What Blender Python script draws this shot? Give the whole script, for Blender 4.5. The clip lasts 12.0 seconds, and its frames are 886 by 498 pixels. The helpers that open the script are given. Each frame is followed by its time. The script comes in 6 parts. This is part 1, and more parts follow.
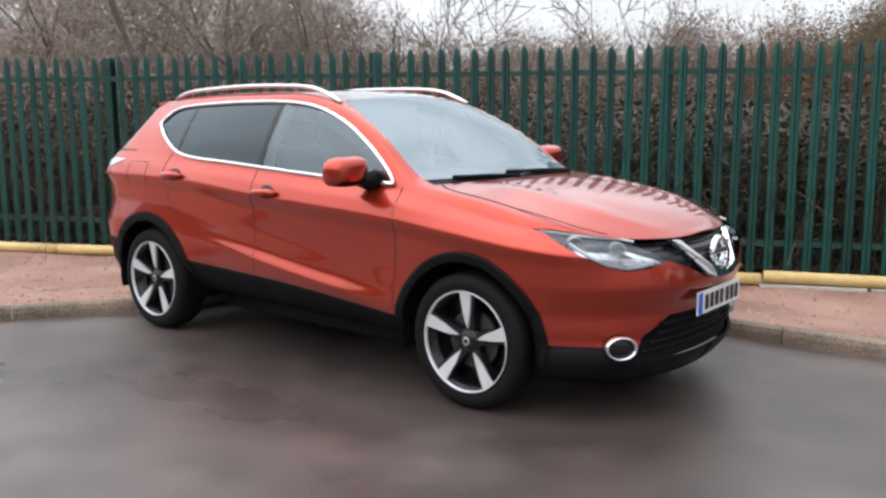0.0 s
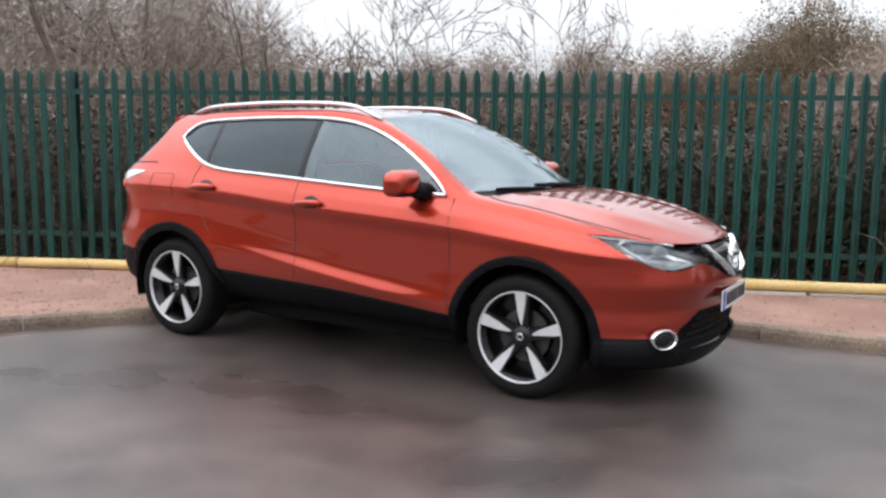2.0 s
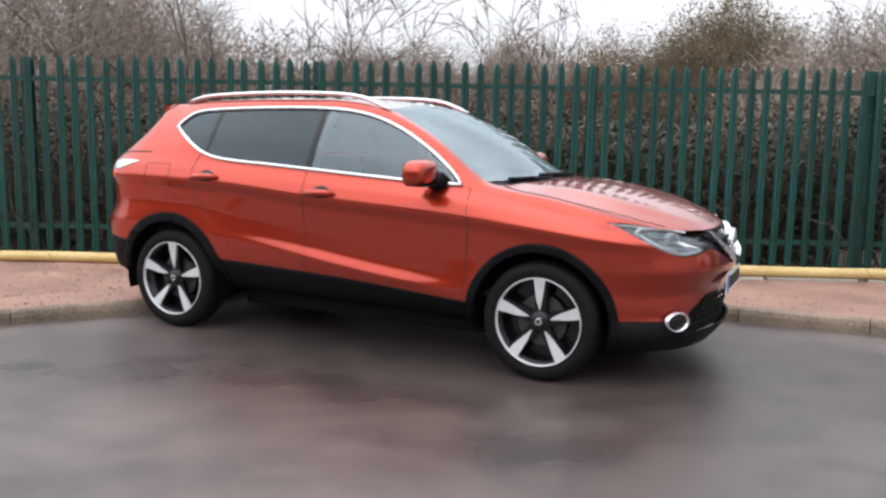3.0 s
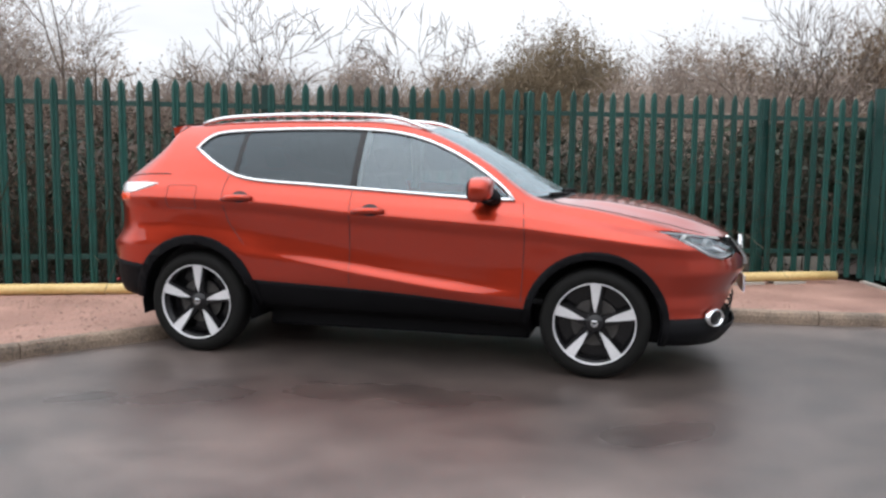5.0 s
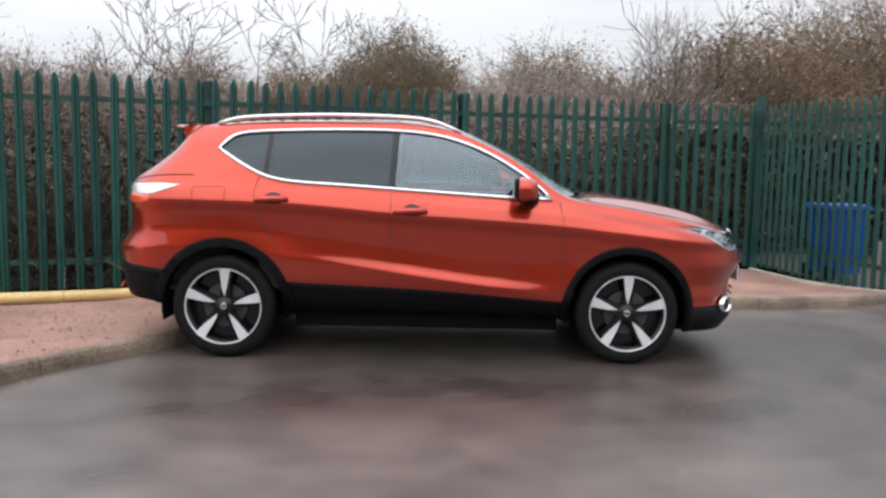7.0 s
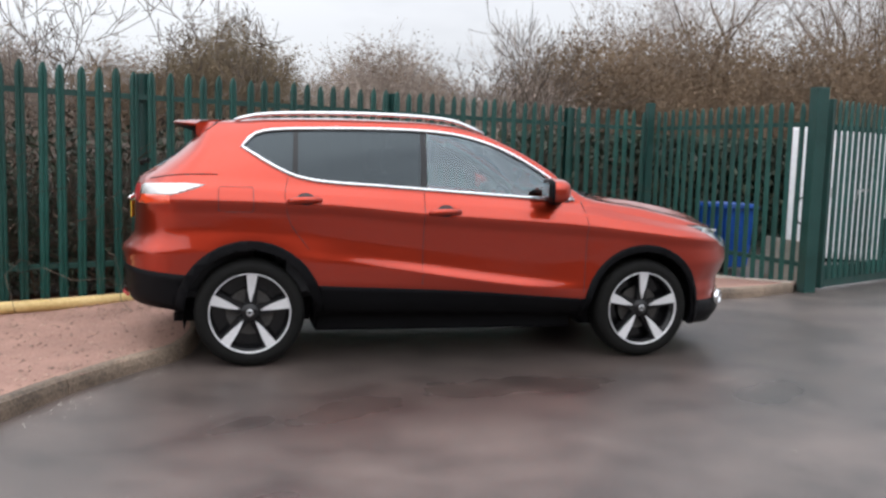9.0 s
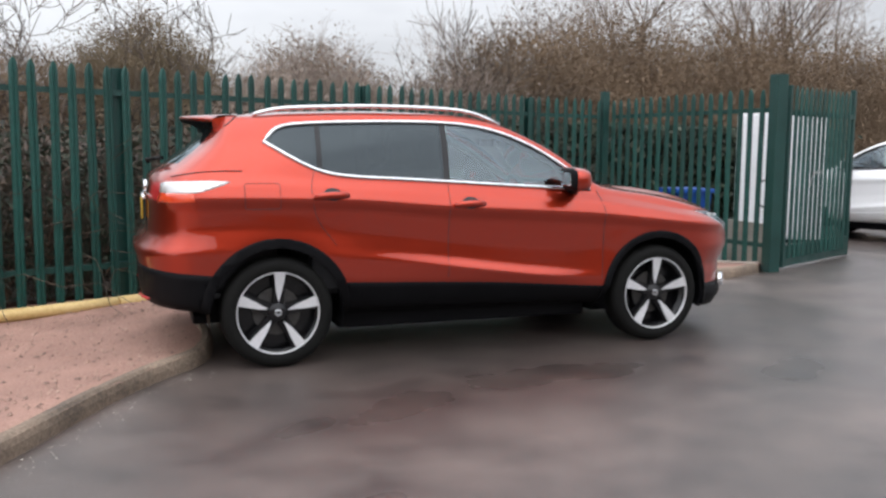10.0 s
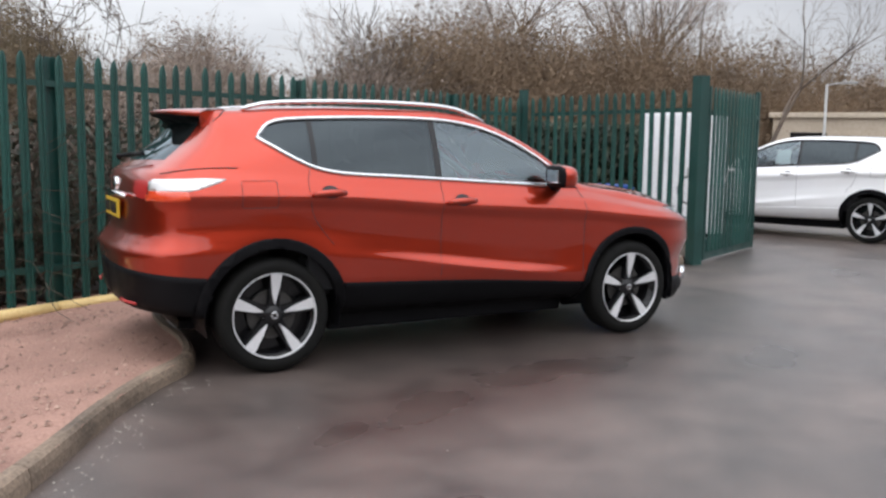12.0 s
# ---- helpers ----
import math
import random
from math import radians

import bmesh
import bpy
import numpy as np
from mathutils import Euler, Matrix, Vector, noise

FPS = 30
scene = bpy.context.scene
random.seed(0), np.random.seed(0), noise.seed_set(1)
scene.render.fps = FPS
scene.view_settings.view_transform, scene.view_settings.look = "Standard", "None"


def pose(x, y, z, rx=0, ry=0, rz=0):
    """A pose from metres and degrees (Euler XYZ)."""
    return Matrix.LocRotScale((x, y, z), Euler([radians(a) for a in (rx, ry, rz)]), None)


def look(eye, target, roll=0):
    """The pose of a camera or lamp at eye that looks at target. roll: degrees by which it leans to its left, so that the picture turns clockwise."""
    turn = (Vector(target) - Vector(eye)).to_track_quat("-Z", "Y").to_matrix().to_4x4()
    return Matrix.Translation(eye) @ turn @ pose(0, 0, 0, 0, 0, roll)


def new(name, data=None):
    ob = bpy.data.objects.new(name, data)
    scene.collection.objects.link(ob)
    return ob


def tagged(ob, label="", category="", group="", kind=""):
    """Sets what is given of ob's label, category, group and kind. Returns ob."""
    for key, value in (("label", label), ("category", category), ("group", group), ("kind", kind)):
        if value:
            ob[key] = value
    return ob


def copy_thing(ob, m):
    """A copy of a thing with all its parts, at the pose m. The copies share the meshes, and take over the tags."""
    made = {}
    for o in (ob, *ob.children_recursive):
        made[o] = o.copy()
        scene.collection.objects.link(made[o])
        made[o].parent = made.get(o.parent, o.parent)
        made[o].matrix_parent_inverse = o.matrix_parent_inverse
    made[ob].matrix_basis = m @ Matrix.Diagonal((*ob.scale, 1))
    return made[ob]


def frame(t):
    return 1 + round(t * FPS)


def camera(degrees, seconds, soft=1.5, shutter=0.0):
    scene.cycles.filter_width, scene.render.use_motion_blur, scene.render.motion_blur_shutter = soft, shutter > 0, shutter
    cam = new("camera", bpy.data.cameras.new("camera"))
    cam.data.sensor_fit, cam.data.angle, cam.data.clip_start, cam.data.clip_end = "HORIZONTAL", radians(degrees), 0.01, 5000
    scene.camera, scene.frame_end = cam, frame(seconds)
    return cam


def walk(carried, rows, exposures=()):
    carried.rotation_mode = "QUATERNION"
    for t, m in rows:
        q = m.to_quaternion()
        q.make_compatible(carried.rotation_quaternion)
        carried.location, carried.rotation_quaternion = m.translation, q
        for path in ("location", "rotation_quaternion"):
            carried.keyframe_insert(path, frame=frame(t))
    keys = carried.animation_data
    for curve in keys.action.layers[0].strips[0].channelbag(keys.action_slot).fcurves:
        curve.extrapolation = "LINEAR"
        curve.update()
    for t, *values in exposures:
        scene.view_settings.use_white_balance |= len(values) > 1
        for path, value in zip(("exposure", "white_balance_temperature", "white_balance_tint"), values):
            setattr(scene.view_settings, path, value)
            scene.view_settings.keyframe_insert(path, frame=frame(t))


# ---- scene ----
cam = camera(53.5, 12.0, soft=2.6)
PATH = [
    (0, (3.854, -4.146, 1.442), (2.608, -2.612, 1.135), -0.1),
    (0.5, (3.812, -4.3, 1.453), (2.585, -2.752, 1.139), -0.1),
    (1, (3.707, -4.571, 1.446), (2.521, -2.986, 1.163), 0.4),
    (1.5, (3.548, -4.749, 1.447), (2.446, -3.108, 1.138), 1.4),
    (2, (3.364, -5.026, 1.433), (2.335, -3.331, 1.168), 0.8),
    (2.5, (3.156, -5.236, 1.454), (2.224, -3.49, 1.167), 0.4),
    (3, (2.909, -5.406, 1.432), (2.053, -3.621, 1.147), 1.1),
    (5, (1.606, -6.182, 1.369), (1.158, -4.245, 1.149), 0.8),
    (5.5, (1.23, -6.287, 1.38), (0.9, -4.326, 1.172), 0.5),
    (6, (0.865, -6.405, 1.384), (0.652, -4.428, 1.172), 0.3),
    (6.5, (0.509, -6.459, 1.353), (0.403, -4.473, 1.146), 0.5),
    (7, (0.096, -6.534, 1.378), (0.1, -4.547, 1.157), 1.1),
    (9, (-1.439, -6.363, 1.352), (-0.97, -4.43, 1.14), 1.7),
    (9.5, (-1.828, -6.263, 1.35), (-1.265, -4.357, 1.129), 1.4),
    (10, (-2.15, -6.122, 1.336), (-1.482, -4.251, 1.11), 0.5),
    (10.5, (-2.432, -5.995, 1.336), (-1.661, -4.163, 1.112), 0.9),
    (11, (-2.701, -5.865, 1.346), (-1.823, -4.083, 1.111), 0.8),
    (11.5, (-2.819, -5.759, 1.324), (-1.891, -4.001, 1.108), 0.9),
    (12, (-2.868, -5.739, 1.331), (-1.92, -3.993, 1.1), 0.8),
]
walk(cam, [(t, look(eye, target, roll)) for t, eye, target, roll in PATH], [(0, 0.19), (3, 0.24), (5, 0.22), (5.6, 0.14), (7, 0.13), (9, 0.11), (12, 0.10)])

# ---- world, sun, exposure ----
SUN_EL, SUN_AZ = 48.0, 200.0
world = bpy.data.worlds.new("world")
scene.world = world
world.use_nodes = True
wn, wl = world.node_tree.nodes, world.node_tree.links
wn.clear()
sky = wn.new("ShaderNodeTexSky")
sky.sky_type = "NISHITA"
sky.sun_disc = False
sky.sun_elevation, sky.sun_rotation = radians(SUN_EL), radians(SUN_AZ)
cloud = wn.new("ShaderNodeTexNoise")
cloud.inputs["Scale"].default_value, cloud.inputs["Detail"].default_value = 1.6, 5.0
tco = wn.new("ShaderNodeTexCoord")
stretch = wn.new("ShaderNodeMapping")
stretch.inputs["Scale"].default_value = (1, 1, 3.5)
wl.new(tco.outputs["Generated"], stretch.inputs["Vector"])
wl.new(stretch.outputs["Vector"], cloud.inputs["Vector"])
cr = wn.new("ShaderNodeValToRGB")
cr.color_ramp.elements[0].position, cr.color_ramp.elements[0].color = 0.36, (5.8, 5.9, 6.4, 1)
cr.color_ramp.elements[1].position, cr.color_ramp.elements[1].color = 0.62, (9.3, 9.45, 9.9, 1)
wl.new(cloud.outputs["Fac"], cr.inputs["Fac"])
wmix = wn.new("ShaderNodeMixRGB")
wmix.inputs["Fac"].default_value = 0.9
wl.new(sky.outputs["Color"], wmix.inputs["Color1"])
wl.new(cr.outputs["Color"], wmix.inputs["Color2"])
# an overcast dome: about three times brighter overhead than at the horizon
up = wn.new("ShaderNodeSeparateXYZ")
wl.new(tco.outputs["Generated"], up.inputs["Vector"])
dome = wn.new("ShaderNodeMapRange")
dome.inputs["From Min"].default_value, dome.inputs["From Max"].default_value = 0.0, 1.0
dome.inputs["To Min"].default_value, dome.inputs["To Max"].default_value = 0.88, 2.8
wl.new(up.outputs["Z"], dome.inputs["Value"])
lift = wn.new("ShaderNodeVectorMath")
lift.operation = "SCALE"
wl.new(wmix.outputs["Color"], lift.inputs[0])
wl.new(dome.outputs["Result"], lift.inputs["Scale"])
east = wn.new("ShaderNodeVectorMath")
east.operation = "DOT_PRODUCT"
east.inputs[1].default_value = (0.85, 0.53, 0.0)
wl.new(tco.outputs["Generated"], east.inputs[0])
bank = wn.new("ShaderNodeMapRange")
bank.inputs["From Min"].default_value, bank.inputs["From Max"].default_value = 0.1, 1.0
bank.inputs["To Min"].default_value, bank.inputs["To Max"].default_value = 1.0, 0.72
wl.new(east.outputs["Value"], bank.inputs["Value"])
heavy = wn.new("ShaderNodeVectorMath")
heavy.operation = "SCALE"
wl.new(lift.outputs["Vector"], heavy.inputs[0])
wl.new(bank.outputs["Result"], heavy.inputs["Scale"])
bg = wn.new("ShaderNodeBackground")
bg.inputs["Strength"].default_value = 0.1
wl.new(heavy.outputs["Vector"], bg.inputs["Color"])
wout = wn.new("ShaderNodeOutputWorld")
wl.new(bg.outputs["Background"], wout.inputs["Surface"])
sun = new("sun", bpy.data.lights.new("sun", "SUN"))
sun.data.energy, sun.data.angle, sun.data.color = 1.0, radians(120), (0.97, 0.98, 1.0)
sun.matrix_basis = Matrix.Rotation(radians(180 - SUN_AZ), 4, "Z") @ Matrix.Rotation(radians(90 - SUN_EL), 4, "X") @ Matrix.Identity(4)
scene.view_settings.exposure = 0.0


# ---- materials ----
def material(name):
    m = bpy.data.materials.new(name)
    m.use_nodes = True
    return m, m.node_tree.nodes, m.node_tree.links, m.node_tree.nodes["Principled BSDF"]


def surface(name, lo, hi, scale, rough=(0.5, 0.7), metal=0.0, bump=0.0, fine=None, piece=0.0, coat=0.0, island=False, spec=0.5):
    """Two scales of noise between two colours, roughness that follows the coarse one, a fine relief."""
    m, n, l, b = material(name)
    co = n.new("ShaderNodeTexCoord")
    big = n.new("ShaderNodeTexNoise")
    big.inputs["Scale"].default_value, big.inputs["Detail"].default_value = scale, 6.0
    small = n.new("ShaderNodeTexNoise")
    small.inputs["Scale"].default_value, small.inputs["Detail"].default_value = fine or scale * 14, 3.0
    l.new(co.outputs["Object"], big.inputs["Vector"])
    l.new(co.outputs["Object"], small.inputs["Vector"])
    mixed = n.new("ShaderNodeMath")
    mixed.operation = "MULTIPLY_ADD"
    mixed.inputs[1].default_value = 0.45
    l.new(small.outputs["Fac"], mixed.inputs[0])
    half = n.new("ShaderNodeMath")
    half.operation = "MULTIPLY"
    half.inputs[1].default_value = 0.55
    l.new(big.outputs["Fac"], half.inputs[0])
    l.new(half.outputs[0], mixed.inputs[2])
    ramp = n.new("ShaderNodeValToRGB")
    ramp.color_ramp.elements[0].position, ramp.color_ramp.elements[0].color = 0.36, (*lo, 1)
    ramp.color_ramp.elements[1].position, ramp.color_ramp.elements[1].color = 0.64, (*hi, 1)
    l.new(mixed.outputs[0], ramp.inputs["Fac"])
    colour = ramp.outputs["Color"]
    if piece:
        src = n.new("ShaderNodeNewGeometry").outputs["Random Per Island"] if island else n.new("ShaderNodeObjectInfo").outputs["Random"]
        spread = n.new("ShaderNodeMapRange")
        spread.inputs["To Min"].default_value, spread.inputs["To Max"].default_value = 1 - piece, 1 + piece
        l.new(src, spread.inputs["Value"])
        hsv = n.new("ShaderNodeHueSaturation")
        l.new(spread.outputs["Result"], hsv.inputs["Value"])
        l.new(colour, hsv.inputs["Color"])
        colour = hsv.outputs["Color"]
    l.new(colour, b.inputs["Base Color"])
    rr = n.new("ShaderNodeMapRange")
    rr.inputs["From Min"].default_value, rr.inputs["From Max"].default_value = 0.35, 0.65
    rr.inputs["To Min"].default_value, rr.inputs["To Max"].default_value = rough
    l.new(big.outputs["Fac"], rr.inputs["Value"])
    l.new(rr.outputs["Result"], b.inputs["Roughness"])
    b.inputs["Metallic"].default_value = metal
    b.inputs["Specular IOR Level"].default_value = spec
    b.inputs["Coat Weight"].default_value = coat
    if bump:
        bp = n.new("ShaderNodeBump")
        bp.inputs["Strength"].default_value, bp.inputs["Distance"].default_value = 1.0, bump
        l.new(small.outputs["Fac"], bp.inputs["Height"])
        l.new(bp.outputs["Normal"], b.inputs["Normal"])
    return m


def pane(name, tint, gloss_rough=0.0, ior=1.5, dust_sheen=0.0):
    """A thin pane: tinted see-through, with a Fresnel gloss and a pale film painting dust and sky sheen."""
    m, n, l, b = material(name)
    n.remove(b)
    out = n["Material Output"]
    t = n.new("ShaderNodeBsdfTransparent")
    t.inputs["Color"].default_value = (*tint, 1)
    g = n.new("ShaderNodeBsdfGlossy")
    g.inputs["Roughness"].default_value = gloss_rough
    g.inputs["Color"].default_value = (0.80, 0.93, 1.0, 1)
    f = n.new("ShaderNodeFresnel")
    f.inputs["IOR"].default_value = ior
    mx = n.new("ShaderNodeMixShader")
    l.new(f.outputs["Fac"], mx.inputs["Fac"])
    l.new(t.outputs["BSDF"], mx.inputs[1])
    l.new(g.outputs["BSDF"], mx.inputs[2])
    if dust_sheen == 0.0:
        l.new(mx.outputs["Shader"], out.inputs["Surface"])
        return m
    # pale diffuse film: some dust, on the windscreen mostly painted-in sky reflection
    film = n.new("ShaderNodeBsdfDiffuse")
    film.inputs["Color"].default_value = (0.50, 0.61, 0.63, 1)
    spots = n.new("ShaderNodeTexNoise")
    spots.inputs["Scale"].default_value, spots.inputs["Detail"].default_value = 5.0, 7.0
    amount = n.new("ShaderNodeMapRange")
    amount.inputs["From Min"].default_value, amount.inputs["From Max"].default_value = 0.3, 0.7
    amount.inputs["To Min"].default_value, amount.inputs["To Max"].default_value = dust_sheen * 0.6, dust_sheen * 1.4
    l.new(spots.outputs["Fac"], amount.inputs["Value"])
    coat = n.new("ShaderNodeMixShader")
    l.new(amount.outputs["Result"], coat.inputs["Fac"])
    l.new(mx.outputs["Shader"], coat.inputs[1])
    l.new(film.outputs["BSDF"], coat.inputs[2])
    l.new(coat.outputs["Shader"], out.inputs["Surface"])
    return m


def wet_asphalt():
    m, n, l, b = material("wet_asphalt")
    co = n.new("ShaderNodeTexCoord")

    def noise_of(scale, detail, rough=0.55):
        t = n.new("ShaderNodeTexNoise")
        t.inputs["Scale"].default_value, t.inputs["Detail"].default_value, t.inputs["Roughness"].default_value = scale, detail, rough
        l.new(co.outputs["Object"], t.inputs["Vector"])
        return t.outputs["Fac"]

    def span(src, a, c, lo, hi):
        r = n.new("ShaderNodeMapRange")
        for key, value in (("From Min", a), ("From Max", c), ("To Min", lo), ("To Max", hi)):
            r.inputs[key].default_value = value
        l.new(src, r.inputs["Value"])
        return r.outputs["Result"]

    puddle, mottled, grit = noise_of(0.55, 5.0), noise_of(2.3, 6.0), noise_of(170.0, 2.0)
    wet = span(puddle, 0.42, 0.60, 0.0, 0.7)
    for px, py, rx, ry, turn in ((-0.85, -1.85, 0.85, 0.36, 0.7), (-1.25, -3.0, 0.22, 0.14, 0.2), (0.2, -1.5, 1.5, 0.45, 0.1), (1.7, -1.8, 0.7, 0.35, 0.7), (5.6, 0.6, 0.9, 0.4, 0.6), (-1.4, -2.05, 0.5, 0.18, 0.7)):
        mp = n.new("ShaderNodeMapping")
        mp.vector_type = "TEXTURE"
        mp.inputs["Location"].default_value, mp.inputs["Rotation"].default_value, mp.inputs["Scale"].default_value = (px, py, 0), (0, 0, turn), (rx, ry, 1)
        l.new(co.outputs["Object"], mp.inputs["Vector"])
        ln = n.new("ShaderNodeVectorMath")
        ln.operation = "LENGTH"
        l.new(mp.outputs["Vector"], ln.inputs[0])
        edge = n.new("ShaderNodeMath")
        edge.operation = "MULTIPLY_ADD"
        edge.inputs[1].default_value = 0.9
        l.new(mottled, edge.inputs[0])
        l.new(ln.outputs["Value"], edge.inputs[2])
        mx = n.new("ShaderNodeMath")
        mx.operation = "MAXIMUM"
        l.new(span(edge.outputs[0], 0.55, 2.1, 0.95, 0.0), mx.inputs[0])
        l.new(wet, mx.inputs[1])
        wet = mx.outputs[0]
    ramp = n.new("ShaderNodeValToRGB")
    ramp.color_ramp.elements[0].position, ramp.color_ramp.elements[0].color = 0.3, (0.062, 0.050, 0.045, 1)
    ramp.color_ramp.elements[1].position, ramp.color_ramp.elements[1].color = 0.75, (0.168, 0.130, 0.114, 1)
    l.new(mottled, ramp.inputs["Fac"])
    spots = n.new("ShaderNodeMixRGB")
    spots.blend_type = "MULTIPLY"
    spots.inputs["Fac"].default_value = 0.5
    l.new(ramp.outputs["Color"], spots.inputs["Color1"])
    l.new(span(grit, 0.3, 0.7, 0.45, 1.5), spots.inputs["Color2"])
    dark = n.new("ShaderNodeMixRGB")
    dark.blend_type = "MULTIPLY"
    dark.inputs["Color2"].default_value = (0.46, 0.455, 0.46, 1)
    l.new(wet, dark.inputs["Fac"])
    l.new(spots.outputs["Color"], dark.inputs["Color1"])
    l.new(dark.outputs["Color"], b.inputs["Base Color"])
    l.new(span(wet, 0.0, 1.0, 0.38, 0.24), b.inputs["Roughness"])
    b.inputs["Specular IOR Level"].default_value = 0.6
    # the film of rain water over the grit
    b.inputs["Coat IOR"].default_value = 1.4
    l.new(span(wet, 0.0, 1.0, 0.6, 0.8), b.inputs["Coat Weight"])
    l.new(span(wet, 0.0, 1.0, 0.52, 0.42), b.inputs["Coat Roughness"])
    bp = n.new("ShaderNodeBump")
    bp.inputs["Distance"].default_value = 0.004
    bp.inputs["Strength"].default_value = 0.7
    l.new(grit, bp.inputs["Height"])
    l.new(bp.outputs["Normal"], b.inputs["Normal"])
    return m


def car_paint(name, base, flake, metal=0.5):
    m, n, l, b = material(name)
    co = n.new("ShaderNodeTexCoord")
    t = n.new("ShaderNodeTexNoise")
    t.inputs["Scale"].default_value, t.inputs["Detail"].default_value = 900.0, 1.0
    film = n.new("ShaderNodeTexNoise")
    film.inputs["Scale"].default_value, film.inputs["Detail"].default_value = 3.0, 6.0
    l.new(co.outputs["Object"], t.inputs["Vector"])
    l.new(co.outputs["Object"], film.inputs["Vector"])
    mx = n.new("ShaderNodeMixRGB")
    mx.inputs["Color1"].default_value, mx.inputs["Color2"].default_value = (*base, 1), (*flake, 1)
    l.new(t.outputs["Fac"], mx.inputs["Fac"])
    l.new(mx.outputs["Color"], b.inputs["Base Color"])
    b.inputs["Metallic"].default_value = metal
    b.inputs["Specular IOR Level"].default_value = 0.15
    rr = n.new("ShaderNodeMapRange")
    rr.inputs["To Min"].default_value, rr.inputs["To Max"].default_value = 0.26, 0.35
    l.new(film.outputs["Fac"], rr.inputs["Value"])
    l.new(rr.outputs["Result"], b.inputs["Roughness"])
    b.inputs["Coat Weight"].default_value, b.inputs["Coat Roughness"].default_value = 1.0, 0.035
    b.inputs["Coat IOR"].default_value = 1.5
    return m


M_ASPHALT = wet_asphalt()
M_PAVE = surface("gravel_pavement", (0.225, 0.115, 0.086), (0.455, 0.272, 0.212), 1.6, (0.55, 0.9), bump=0.012, fine=70)
M_KERB = surface("kerb_concrete", (0.09, 0.068, 0.050), (0.30, 0.225, 0.165), 3.0, (0.6, 0.9), bump=0.004, fine=60, piece=0.12)
M_BLOCK = surface("pale_concrete", (0.34, 0.31, 0.27), (0.52, 0.48, 0.42), 3.0, (0.7, 0.9), bump=0.003, fine=60, piece=0.15)
M_PIPE = surface("cream_paint", (0.58, 0.41, 0.15), (0.74, 0.56, 0.26), 2.5, (0.4, 0.65), bump=0.002)
M_GREEN = surface("green_powder_coat", (0.004, 0.040, 0.033), (0.009, 0.075, 0.061), 4.0, (0.35, 0.55), bump=0.0008, piece=0.22)
M_POST = surface("green_post_paint", (0.003, 0.032, 0.027), (0.008, 0.055, 0.046), 4.0, (0.35, 0.55), bump=0.0008)
M_TWIG = surface("bare_twigs", (0.10, 0.074, 0.056), (0.25, 0.19, 0.15), 2.0, (0.7, 0.95), piece=0.45, island=True)
M_BRUSH = surface("dead_brush", (0.030, 0.021, 0.014), (0.098, 0.066, 0.044), 1.5, (0.7, 0.95), piece=0.5, island=True)
M_IVY = surface("dark_undergrowth", (0.012, 0.020, 0.012), (0.045, 0.055, 0.030), 2.0, (0.5, 0.8), piece=0.5, island=True)
M_BARK = surface("bark", (0.06, 0.045, 0.035), (0.17, 0.13, 0.10), 5.0, (0.8, 0.95), bump=0.006)
M_EARTH = surface("leaf_litter", (0.024, 0.016, 0.011), (0.085, 0.053, 0.033), 0.9, (0.8, 1.0), bump=0.03, fine=30)
M_PAINT = car_paint("orange_red_metallic", (0.350, 0.025, 0.0095), (0.490, 0.046, 0.0175), 0.84)
M_WHITE = car_paint("white_car_paint", (0.88, 0.88, 0.88), (0.92, 0.92, 0.92), 0.0)
M_VAN = surface("white_van_panel", (0.76, 0.77, 0.78), (0.86, 0.86, 0.87), 1.2, (0.25, 0.45))
M_PLASTIC = surface("black_plastic", (0.004, 0.004, 0.005), (0.008, 0.008, 0.009), 6.0, (0.42, 0.6), bump=0.0006, fine=300, spec=0.09)
M_RUBBER = surface("tyre_rubber", (0.005, 0.005, 0.005), (0.011, 0.011, 0.010), 8.0, (0.6, 0.85), bump=0.001, spec=0.15)
M_CHROME = surface("bright_chrome", (0.72, 0.73, 0.75), (0.82, 0.83, 0.84), 5.0, (0.06, 0.16), metal=1.0)
M_ALLOY = surface("machined_alloy", (0.62, 0.62, 0.63), (0.74, 0.74, 0.75), 6.0, (0.28, 0.42), metal=0.25)
M_GLOSSBLK = surface("gloss_black", (0.005, 0.005, 0.006), (0.010, 0.010, 0.011), 6.0, (0.12, 0.25), spec=0.35)
M_GLASS = pane("clear_car_glass", (0.76, 0.86, 0.85), 0.0, 2.1)
M_WSCREEN = pane("windscreen_glass", (0.50, 0.57, 0.56), 0.02, 2.9, 0.17)
M_PRIVACY = pane("privacy_glass", (0.035, 0.036, 0.045), 0.0, 1.6, 0.015)
M_LENS = pane("clear_lens", (0.95, 0.96, 0.97))
M_REDLENS = surface("red_lens", (0.72, 0.055, 0.016), (0.84, 0.10, 0.028), 20.0, (0.08, 0.15), coat=1.0)
M_CLEARLAMP = surface("silver_lamp_lens", (0.60, 0.60, 0.60), (0.86, 0.85, 0.83), 9.0, (0.08, 0.2), metal=0.4, coat=1.0)
M_LAMPBOWL = surface("lamp_reflector", (0.30, 0.30, 0.31), (0.90, 0.90, 0.90), 11.0, (0.06, 0.2), metal=0.85, fine=26)
M_STRIP = surface("white_light_guide", (0.80, 0.80, 0.80), (0.88, 0.88, 0.88), 12.0, (0.2, 0.3))
M_CABIN = surface("dark_cabin_trim", (0.012, 0.012, 0.014), (0.030, 0.030, 0.033), 8.0, (0.6, 0.85))
